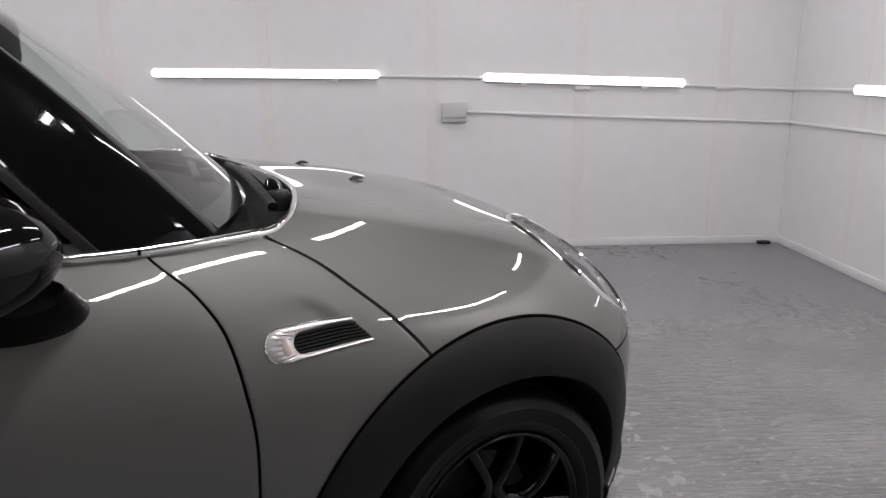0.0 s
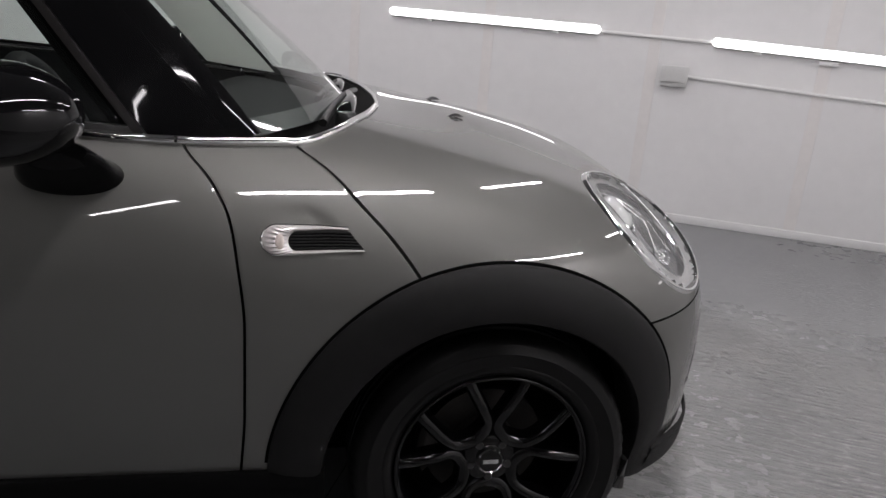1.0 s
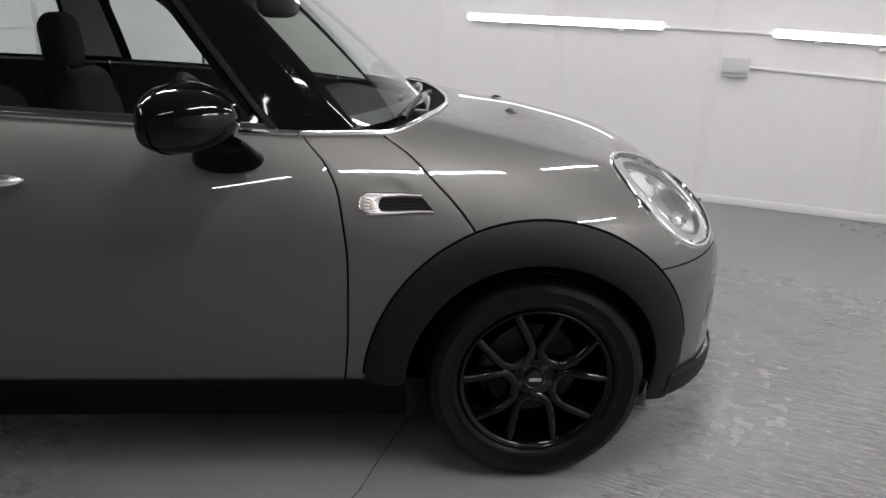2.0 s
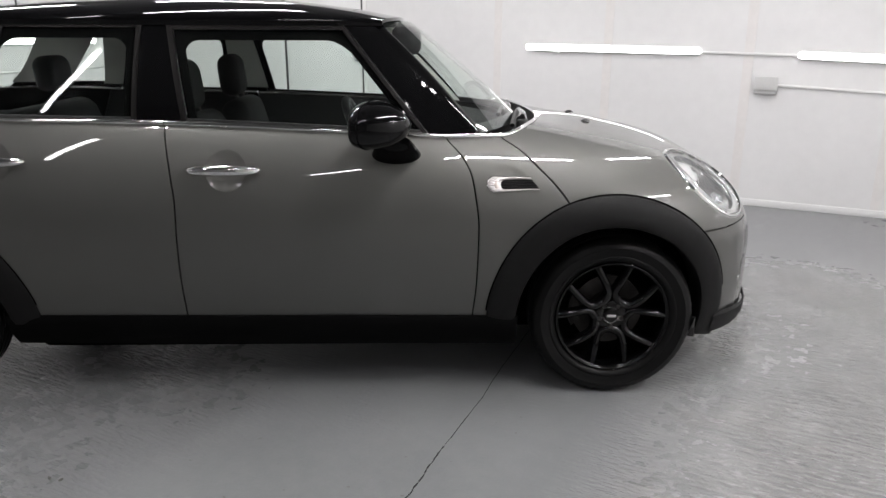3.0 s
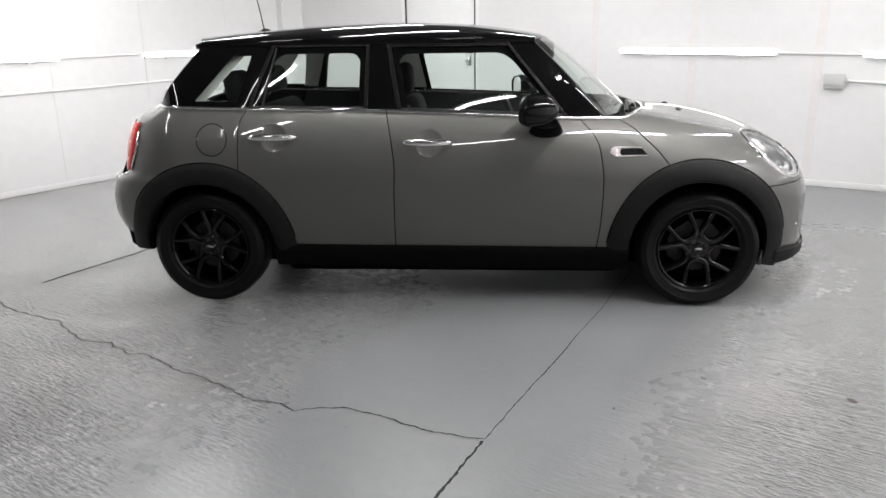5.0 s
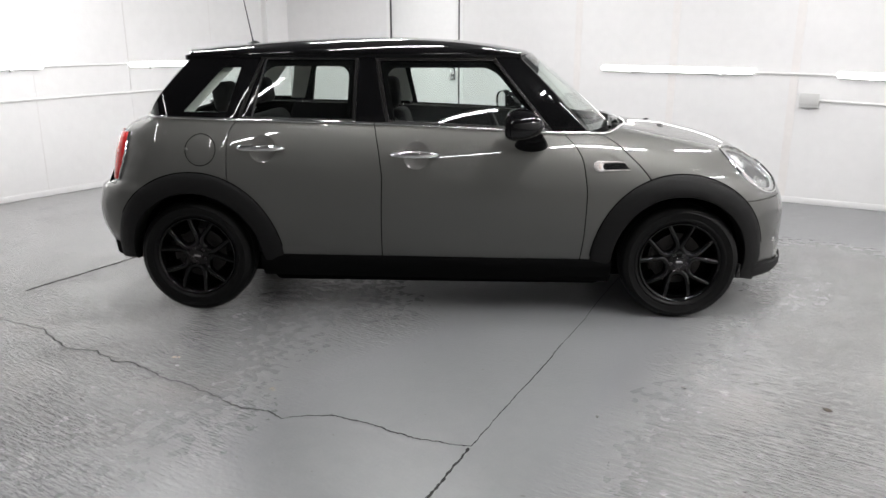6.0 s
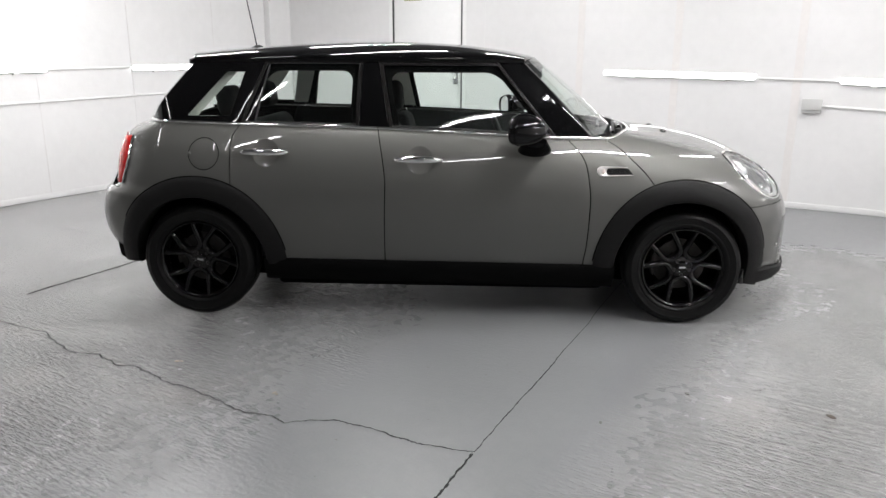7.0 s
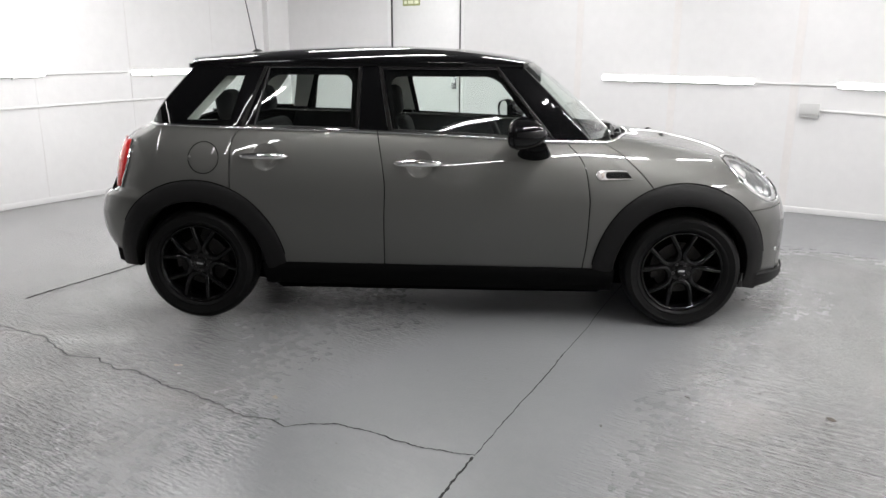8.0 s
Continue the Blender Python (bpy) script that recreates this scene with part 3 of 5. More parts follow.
def flank(x, z):
    """Half width of the lower body at x along it and height z."""
    if x < -1.2:
        x -= 0.07 * ease((z - 0.66) / 0.05) * ease((-1.2 - x) / 0.4)
    w, zm, zc = plan(x), waist(x), crest(x)
    if z >= zm:
        s = min(1, (z - zm) / max(1e-4, zc - zm))
        return w * (1 - s * s) ** power(x)
    return w * (1 - 0.085 * ((zm - z) / 0.38) ** 2)


def brow(x):
    """Height at which the body closes, drawn in at the rear."""
    return crest(x - 0.07 * ease((-1.2 - x) / 0.4)) if x < -1.2 else crest(x)


def cabin(x, z):
    """Half width of the glass house."""
    zb = belt(x)
    t = (z - zb) / (EAVES - zb)
    return lerp(flank(x, zb) - 0.010, roof_half(x), t) + 0.012 * math.sin(math.pi * min(1, max(0, t)))


def sheet(s, form, xl, xr, zb, zt, nu, nv, off=0.0, depth=0.012, cuts=(), gap=0.0027, hole=None):
    """A curved panel on one side of the car between two upright and two level edges; round cuts leave the wheel openings."""
    def at(u, v):
        x = lerp(xl(0.7), xr(0.7), u)
        for _ in range(4):
            z = lerp(zb(x), zt(x), v)
            x = lerp(xl(z) + gap, xr(z) - gap, u)
        edge = min(u * nu, (1 - u) * nu, v * nv, (1 - v) * nv)
        return (x, s * (form(x, z) + off - (0.0007 if edge < 0.5 and depth else 0)), z)

    bm = grid(at, nu, nv)
    for cx, cz, r in cuts:
        away = [f for f in bm.faces if math.hypot(f.calc_center_median().x - cx, f.calc_center_median().z - cz) < r]
        bmesh.ops.delete(bm, geom=away, context="FACES")
    if hole:
        cx, cz, r = hole
        away = [f for f in bm.faces if any(math.hypot(v.co.x - cx, v.co.z - cz) < r * 0.93 for v in f.verts)]
        bmesh.ops.delete(bm, geom=away, context="FACES")
        for v in bm.verts:
            d = math.hypot(v.co.x - cx, v.co.z - cz)
            if v.is_boundary and d < r * 1.6:
                x, z = cx + (v.co.x - cx) * r / d, cz + (v.co.z - cz) * r / d
                v.co = (x, s * (form(x, z) + off), z)
    if depth:
        rim_in(bm, (0, -s, 0), depth)
    return bm


def flat(v):
    return lambda _: v


CUTS = ((AXLE, HUB, 0.425), (-AXLE, HUB, 0.425))
car = new("car")
car.matrix_basis = pose(-0.2, -0.7226, 0, 0, 0, 28.5)
tagged(car, "grey five-door hatchback with black roof and wheels, parked on concrete", "car")


def section(x, zbot):
    """Half cross-section from the middle of the top down to zbot, as evenly spaced points."""
    w, zm, zc = plan(x), waist(x), crest(x)
    pts, q = [], 0.0
    for i in range(61):
        q = i / 60 * 0.93
        pts.append((w * q, zm + (zc - zm) * math.sqrt(max(0, 1 - q ** (1 / power(x))))))
    top = pts[-1][1]
    if zbot < top:
        for i in range(1, 41):
            z = lerp(top, zbot, i / 40)
            pts.append((flank(x, z), z))
    run = [0.0]
    for a, b in zip(pts, pts[1:]):
        run.append(run[-1] + math.hypot(b[0] - a[0], b[1] - a[1]))

    def at(v):
        d = v * run[-1]
        for i in range(len(run) - 1):
            if run[i + 1] >= d:
                t = (d - run[i]) / max(1e-9, run[i + 1] - run[i])
                return lerp(pts[i][0], pts[i + 1][0], t), lerp(pts[i][1], pts[i + 1][1], t)
        return pts[-1]

    return at


# lamp oval on the nose: its centre, axes and half sizes on one side
LAMP = Vector((1.684, 0.562, 0.798))
LAMP_A, LAMP_B, LAMP_N = Vector((0.597, -0.803, 0.006)).normalized(), Vector((0.616, 0.453, -0.645)).normalized(), Vector((0.515, 0.388, 0.764)).normalized()
LAMP_HA, LAMP_HB = 0.198, 0.178


def mirrored(v, s):
    return Vector((v[0], s * v[1], v[2]))


def dome(x, y):
    """Raised middle of the bonnet, falling away softly to the sides."""
    return 0.026 * (0.5 + 0.5 * math.cos(math.pi * min(1, abs(y) / 0.52))) * ease((x - 1.04) / 0.3) * ease((1.95 - x) / 0.35)


def bonnet_point(u, v):
    low = lambda x: lerp(0.745, 0.633, min(1, max(0, (x - 1.08) / 0.5)))
    x = 0.95
    for _ in range(12):
        y, z = section(x, low(x))(v)
        x = lerp(x, loop(y) if y < 0.698 else gap_bonnet(z), 0.6)
    xr = x + (0.0060 if y > 0.69 else 0.003)
    far = NOSE - 0.012
    x = lerp(xr, far, u ** 0.9)
    y, z = section(x, low(x))(v)
    return x, y, z + dome(x, y)


def bonnet():
    nu, nv = 72, 56
    pts = {(i, j): bonnet_point(i / nu, j / nv) for i in range(nu + 1) for j in range(nv + 1)}
    bm = bmesh.new()
    for s in (-1, 1):
        vs = {k: bm.verts.new((x, s * y, z)) for k, (x, y, z) in pts.items()}
        for i in range(nu):
            for j in range(nv):
                bm.faces.new((vs[i, j], vs[i + 1, j], vs[i + 1, j + 1], vs[i, j + 1]))
    bmesh.ops.remove_doubles(bm, verts=bm.verts, dist=0.0002)
    away = []
    for f in bm.faces:
        c = f.calc_center_median()
        d = Vector((c.x, abs(c.y), c.z)) - LAMP
        if (d.dot(LAMP_A) / LAMP_HA) ** 2 + (d.dot(LAMP_B) / LAMP_HB) ** 2 < 0.94 or math.hypot(c.x - AXLE, c.z - HUB) < 0.425:
            away.append(f)
    bmesh.ops.delete(bm, geom=away, context="FACES")
    edges = [e for e in bm.edges if e.is_boundary]
    got = bmesh.ops.extrude_edge_only(bm, edges=edges)
    for g in got["geom"]:
        if isinstance(g, bmesh.types.BMVert):
            g.co += Vector((0, -math.copysign(0.010, g.co.y) if abs(g.co.y) > 0.05 else 0, -0.010))
    return bm


hood = part("bonnet", bonnet(), PAINT, car, "glossy grey bonnet reaching down to the wheel arches")
for s in (-1, 1):
    x, y = 1.272, s * 0.185
    z = section(x, 0.8)(0.21)[1] + 0.017
    bm = grid(lambda u, v: (x + lerp(-0.022, 0.022, u), y + lerp(-0.012, 0.012, v) * (1 - 0.4 * u), z + 0.001 + 0.009 * math.sin(math.pi * min(0.999, max(0.001, u))) * math.sin(math.pi * v)), 8, 8)
    part("washer_nozzle", bm, BLACK_SATIN, hood, "small black washer nozzle")


def inner_shell(s):
    """Near-black inner skin that puts shade behind the gaps."""
    return sheet(s, flank, flat(-1.80), flat(1.44), flat(0.28), lambda x: min(belt(x), brow(x) - 0.02) - 0.004, 90, 24, off=-0.016, depth=0, cuts=((AXLE, HUB, 0.40), (-AXLE, HUB, 0.40)), gap=0)


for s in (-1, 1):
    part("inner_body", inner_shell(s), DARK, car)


def handle(s, x, z, parent):
    """Chrome pull bar over a round dish."""
    pts = [(x + 0.25 * t, s * (flank(x + 0.25 * t, z) + 0.006 + 0.036 * math.sin(math.pi * t) ** 0.5), z + 0.004 * math.sin(math.pi * t)) for t in [i / 20 for i in range(21)]]
    h = part("handle", sweep(pts, lambda t: 0.006 + 0.0115 * math.sin(math.pi * t) ** 0.4, 12, flat=0.7), CHROME, parent, "chrome door handle")
    cx, cz, r = x + 0.134, z - 0.003, 0.067
    def bowl(u, v):
        k = v * 1.03
        px, pz = cx + r * k * math.cos(2 * math.pi * u), cz + r * k * math.sin(2 * math.pi * u)
        return (px, s * (flank(px, pz) + 0.0006 - 0.0145 * max(0, 1 - k * k)), pz)
    part("handle_dish", grid(bowl, 48, 12), PAINT, parent, "round hollow behind the handle")
    return h


scallop = curve((0.780, 1.005), (0.801, 0.989), (0.817, 0.973), (0.838, 0.952), (0.870, 0.922), (0.888, 0.898), (0.897, 0.865), (0.905, 0.80))


def wing_form(x, z):
    """The side behind the front wheel: pressed in below a curved edge that runs down to the tip of the side lamp."""
    d = (scallop(z) - x) * 0.72
    if d <= 0:
        return flank(x, z)
    return flank(x, z) - 0.0065 * ease(d / 0.036) * ease((0.110 - d) / 0.105) * ease((z - 0.782) / 0.030) * ease((0.882 - z) / 0.034)


def trim_strip(s, x0, x1, parent):
    pts = [(lerp(x0, x1, i / 30), s * (flank(lerp(x0, x1, i / 30), belt(lerp(x0, x1, i / 30))) + 0.002), belt(lerp(x0, x1, i / 30)) + 0.004) for i in range(31)]
    part("belt_trim", sweep(pts, 0.0085, 10, flat=0.8), CHROME, parent, "thin bright chrome strip")


def under_belt(x):
    return belt(x) - 0.002


SILL = lambda x: lerp(0.326, 0.312, (x + 0.83) / 1.6)
for s in (-1, 1):
    # front door
    fd = part("front_door", sheet(s, flank, gap_mid, gap_front, SILL, under_belt, 90, 66, hole=(-0.088, 0.862, 0.067)), PAINT, car, "glossy grey front door")
    handle(s, -0.222, 0.865, fd)
    trim_strip(s, -0.308, 0.652, fd)
    rd = part("rear_door", sheet(s, flank, gap_rear, gap_mid, SILL, under_belt, 70, 66, cuts=CUTS, hole=(-0.880, 0.891, 0.067)), PAINT, car, "glossy grey rear door")
    handle(s, -1.014, 0.894, rd)
    trim_strip(s, -1.033, -0.313, rd)
    wing = part("front_wing", sheet(s, wing_form, gap_front, gap_bonnet, SILL, lambda x: under_belt(x) - 0.002, 96, 190, cuts=CUTS), PAINT, car, "glossy grey front wing")
    trim_strip(s, 0.657, 0.828, wing)
    quarter = part("rear_quarter", sheet(s, flank, lambda z: -1.72, gap_rear, flat(0.30), lambda x: min(under_belt(x), brow(x) - 0.012), 60, 56, cuts=((-AXLE, HUB, 0.425),)), PAINT, car, "glossy grey rear quarter panel")
    trim_strip(s, -1.60, -1.036, quarter)

    # side lamp: clear horseshoe, blunt behind and drawn out ahead, round a black grille
    def on(x, z, off):
        return (x, s * (wing_form(x, z) + off), z)
    def u_run(u, top, bottom, cx, cz, r):
        # along the top rail, round the blunt end, along the bottom rail
        if u < 0.36:
            return lerp(top[0], cx, u / 0.36), lerp(top[1], cz + r, u / 0.36)
        if u > 0.64:
            return lerp(cx, bottom[0], (u - 0.64) / 0.36), lerp(cz - r, bottom[1], (u - 0.64) / 0.36)
        a = math.pi / 2 + math.pi * (u - 0.36) / 0.28
        return cx + r * math.cos(a), cz + r * math.sin(a)
    def shoe(u, v):
        (x0, z0), (x1, z1) = u_run(u, (0.958, 0.836), (0.989, 0.797), 0.831, 0.816, 0.025), u_run(u, (0.960, 0.832), (0.987, 0.800), 0.868, 0.8135, 0.0155)
        ribs = 0.0011 * math.sin(u * 190) * math.sin(math.pi * v) if 0.34 < u < 0.66 else 0
        return on(lerp(x0, x1, v), lerp(z0, z1, v), 0.0005 + 0.0068 * math.sin(math.pi * v) ** 0.6 + ribs)
    lamp = part("side_lamp", grid(shoe, 96, 8), CLEAR_PLASTIC, wing, "clear and chrome side indicator lamp")
    part("lamp_rim", sweep([on(*u_run(i / 60, (0.958, 0.836), (0.989, 0.797), 0.831, 0.816, 0.025), 0.001) for i in range(61)], 0.0016, 6), CHROME, lamp, "thin bright lamp edge")
    part("indicator_bulb", grid(lambda u, v: on(0.838 + 0.008 * v * math.cos(2 * math.pi * u), 0.815 + 0.013 * v * math.sin(2 * math.pi * u), 0.0078 + 0.0022 * (1 - v * v)), 20, 5), CLEAR_AMBER, lamp, "faintly amber bulb behind the lens")
    for k in range(6):
        z = lerp(0.8015, 0.8265, k / 5)
        x0, x1 = 0.868 - math.sqrt(max(0, 0.0155 ** 2 - (z - 0.8135) ** 2)) + 0.001, lerp(0.986, 0.961, (z - 0.802) / 0.027)
        part("grille_bar", sweep([on(lerp(x0, x1, i / 8), z, 0.0015) for i in range(9)], 0.0019, 6), CLAD, wing, "black side grille bar")
    bm = grid(lambda u, v: on(lerp(0.868 - math.sqrt(max(0, 0.0155 ** 2 - (lerp(0.7985, 0.8285, v) - 0.8135) ** 2)), lerp(0.988, 0.960, v), u), lerp(0.7985, 0.8285, v), 0.0010), 16, 8)
    part("grille_back", bm, DARK, wing)

    # fuel flap only on the side that the road does not meet
    if s < 0:
        fx, fz, fr = -1.203, 0.883, 0.079
        def on(x, z, off):
            return (x, s * (flank(x, z) + off), z)
        ring = [on(fx + fr * math.cos(a), fz + fr * math.sin(a), -0.0005) for a in [2 * math.pi * i / 60 for i in range(61)]]
        part("fuel_flap_gap", sweep(ring, 0.0024, 6), DARK, quarter)
        part("fuel_flap", grid(lambda u, v: on(fx + (fr - 0.004) * v * math.cos(2 * math.pi * u), fz + (fr - 0.004) * v * math.sin(2 * math.pi * u), 0.0025 - 0.002 * v ** 8), 48, 8), PAINT, quarter, "round grey fuel flap")
        part("flap_hinge", grid(lambda u, v: on(fx - fr + 0.006 + 0.011 * v * math.cos(2 * math.pi * u), fz + 0.002 + 0.011 * v * math.sin(2 * math.pi * u), 0.005 * (1 - v ** 3)), 16, 4), PAINT, quarter)

# chrome ring round the scuttle
pts = []
for i in range(61):
    y = -0.697 * math.cos(math.pi * i / 60)
    x = loop(abs(y)) - 0.004
    w, zm, zc = plan(x), waist(x), crest(x)
    z = zm + (zc - zm) * math.sqrt(1 - (abs(y) / w) ** (1 / power(x)))
    pts.append((x, y, z + 0.003))
tip = [(x, flank(x, belt(x)) + 0.002, belt(x) + 0.004) for x in (0.820, 0.845)]
pts = [(x, -y, z) for x, y, z in tip] + pts[1:-1] + tip[::-1]
part("belt_trim", sweep(pts, 0.0085, 10, flat=0.8), CHROME, car, "bright chrome strip round the windscreen foot")

# bumpers
def arch_edge(ax, r, z, way):
    """Where a wheel opening of radius r ends at height z."""
    return ax + way * math.sqrt(max(0.0, r * r - (z - HUB) ** 2))


def nose_skin(x, z, off, tuck):
    back = tuck * ease((0.57 - z) / 0.24) * ease((x - 1.5) / 0.35)
    return (x - back, max(0, flank(x, z) + off), z)


def bumper_front(s, z0, z1, off, tuck):
    """Front bumper: full at the top, drawn in lower down."""
    def at(u, v):
        x = 1.7
        for _ in range(4):
            z = lerp(z0(x), z1(x), v)
            x = lerp(arch_edge(AXLE, 0.41, z, 1), NOSE - 0.004, 1 - (1 - u) ** 1.8)
        x, y, z = nose_skin(x, z, off * ease((1 - v) * 5) if off else 0, tuck)
        return (x, s * y, z)
    return grid(at, 44, 34)


def bumper_rear(s, z0, z1, off):
    """Rear bumper from the wheel opening round to the tail; z0 and z1 follow the way back."""
    def at(u, v):
        z = lerp(z0(u), z1(u), v)
        x = lerp(arch_edge(-AXLE, 0.41, z, -1), TAIL + 0.003, 1 - (1 - u) ** 1.8)
        back = 0.10 * ease((0.50 - z) / 0.34) * ease((-1.5 - x) / 0.3)
        back -= 0.034 * ease((-1.62 - x) / 0.25) * ease((0.70 - z) / 0.14) * ease((z - 0.24) / 0.16)
        return (x + back, s * max(0, flank(x, z) + off * ease((1 - v) * 5) - 0.05 * ease((0.30 - z) / 0.12)), z)
    return grid(at, 36, 24)


def both_sides(fn):
    a, b = fn(-1), fn(1)
    me = bpy.data.meshes.new("half")
    b.to_mesh(me)
    b.free()
    a.from_mesh(me)
    bpy.data.meshes.remove(me)
    bmesh.ops.remove_doubles(a, verts=a.verts, dist=0.0005)
    return a


NOSE_FOOT = curve((1.5, 0.272), (1.74, 0.285), (1.84, 0.272), (1.92, 0.252), (2.1, 0.224))
part("front_bumper", both_sides(lambda s: bumper_front(s, lambda x: NOSE_FOOT(x) - 0.012, lambda x: 0.628, 0.0, 0.0)), PAINT, car, "grey front bumper")
part("front_lip", both_sides(lambda s: bumper_front(s, curve((1.5, 0.19), (1.62, 0.200), (1.78, 0.205), (1.88, 0.212), (1.95, 0.206), (2.1, 0.196)), NOSE_FOOT, 0.014, -0.012)), CLAD, car, "black plastic lip under the front bumper")
part("rear_bumper", both_sides(lambda s: bumper_rear(s, lambda u: lerp(0.372, 0.374, u), flat(0.686), 0.0)), PAINT, car, "grey rear bumper")
part("rear_lip", both_sides(lambda s: bumper_rear(s, lambda u: lerp(0.300, 0.370, ease(u * 2.4)), lambda u: lerp(0.374, 0.376, u), 0.0)), CLAD, car, "black plastic skirt under the rear bumper")
part("tailgate", both_sides(lambda s: sheet(s, flank, flat(-1.868), flat(-1.72), flat(0.688), lambda x: max(0.71, min(belt(x), brow(x)) - 0.003), 24, 24, depth=0)), PAINT, car, "grey tailgate")


# Near-black sheets stand for the shade inside the bumper gaps.
for s in (-1, 1):
    part("shut_gap", grid(lambda u, v: (lerp(1.45, 1.86, u), s * max(0.0, flank(lerp(1.45, 1.86, u), lerp(0.60, 0.655, v)) - 0.012), lerp(0.60, 0.655, v)), 30, 4), DARK, car)
    part("shut_gap", grid(lambda u, v: (lerp(-1.50, -1.70, u), s * (flank(lerp(-1.50, -1.70, u), lerp(0.64, 0.74, v)) - 0.012), lerp(0.64, 0.74, v)), 20, 4), DARK, car)

# wheel arch mouldings
def cladding(s, ax, r_front, r_rear, a0, a1):
    prof = ((1.0, -0.014), (1.0, 0.003), (0.985, 0.008), (0.93, 0.013), (0.86, 0.016), (0.80, 0.016), (0.775, 0.012), (0.765, 0.002), (0.768, -0.12))
    def at(u, v):
        a = radians(lerp(a0, a1, u))
        t = 0.5 + 0.5 * math.cos(a)
        ro = lerp(r_rear, r_front, t * t * (3 - 2 * t)) - (0.021 * ease((math.degrees(a) - 110) / 60) if ax > 0 else 0)
        k, off = prof[round(v * (len(prof) - 1))]
        x, z = ax + ro * k * math.cos(a), HUB + ro * k * math.sin(a)
        return (x, s * (flank(x, max(z, 0.16)) + off), z)
    return grid(at, 72, len(prof) - 1)


def well(s, ax):
    """Dark lining inside the wheel arch, closed at the back."""
    steps = ((0.388, 0.06), (0.388, 0.30), (0.388, 0.36), (0.05, 0.36))
    def at(u, v):
        a = radians(lerp(-8, 188, u))
        r, d = steps[round(v * 3)]
        x, z = ax + r * math.cos(a), HUB + r * math.sin(a)
        return (x, s * max(0.36, flank(ax + 0.388 * math.cos(a), max(0.2, HUB + 0.388 * math.sin(a))) - d) if v < 0.5 else s * 0.44, max(z, 0.2))
    return grid(at, 48, 3)


def arch_gap(s, ax, r_front, r_rear, a0, a1):
    """Narrow near-black strip on the paint, for the shaded gap along the outer edge of a moulding."""
    def at(u, v):
        a = radians(lerp(a0, a1, u))
        t = 0.5 + 0.5 * math.cos(a)
        r = lerp(r_rear, r_front, t * t * (3 - 2 * t)) + lerp(-0.004, 0.0062, v) - (0.021 * ease((math.degrees(a) - 110) / 60) if ax > 0 else 0)
        x, z = ax + r * math.cos(a), HUB + r * math.sin(a)
        return (x, s * (flank(x, max(z, 0.16)) + 0.0013), z)
    return grid(at, 72, 2)


for s in (-1, 1):
    part("arch_gap", arch_gap(s, AXLE, 0.446, 0.490, 12, 176), DARK, car)
    part("arch_gap", arch_gap(s, -AXLE, 0.478, 0.445, 8, 160), DARK, car)
    part("arch_moulding", cladding(s, AXLE, 0.446, 0.490, -16, 184), CLAD, car, "black plastic wheel arch moulding")
    part("arch_moulding", cladding(s, -AXLE, 0.478, 0.445, -4, 183), CLAD, car, "black plastic wheel arch moulding")
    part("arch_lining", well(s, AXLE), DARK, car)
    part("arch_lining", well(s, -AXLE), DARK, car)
    prof = ((0.0, 0.326), (0.010, 0.321), (0.014, 0.308), (0.006, 0.275), (-0.016, 0.235), (-0.050, 0.190), (-0.22, 0.150))
    bm = grid(lambda u, v: (lerp(-0.93, 0.93, u), s * (flank(lerp(-0.93, 0.93, u), 0.32) + prof[round(v * 6)][0] - 0.004), prof[round(v * 6)][1] - 0.014 * (u - 0.3)), 30, 6)
    part("sill", bm, SILL_BLACK, car, "black plastic sill")
# Plain dark blocks, set low to deepen the shadow under the car.
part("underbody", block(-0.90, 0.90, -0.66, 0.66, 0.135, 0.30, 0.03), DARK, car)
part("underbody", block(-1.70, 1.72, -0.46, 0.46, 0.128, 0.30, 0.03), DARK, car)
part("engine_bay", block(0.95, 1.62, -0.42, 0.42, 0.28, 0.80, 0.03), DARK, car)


for s in (-1, 1):
    part("air_flap", sweep([(1.592, s * 0.78, 0.30), (1.592, s * 0.785, 0.26), (1.588, s * 0.785, 0.224)], lambda t: 0.020 - 0.006 * t, 8, flat=0.35), BLACK_SATIN, car, "small black rubber flap ahead of the wheel")


# glass house
def line(x0, z0, x1, z1):
    return lambda z: lerp(x0, x1, (z - z0) / (z1 - z0))


BELT_IN = lambda x: belt(x) + 0.008
RD_L, RD_R = line(-1.030, 1.03, -0.915, 1.35), line(-0.411, 1.019, -0.403, 1.352)
FD_L, FD_R = line(-0.252, 1.003, -0.318, 1.35), line(0.600, 0.980, 0.300, 1.345)
A_OUT = line(0.752, 0.968, 0.402, 1.352)
C_OUT = line(-1.545, 1.045, -1.300, 1.352)


def shifted(f, d):
    return lambda z: f(z) + d


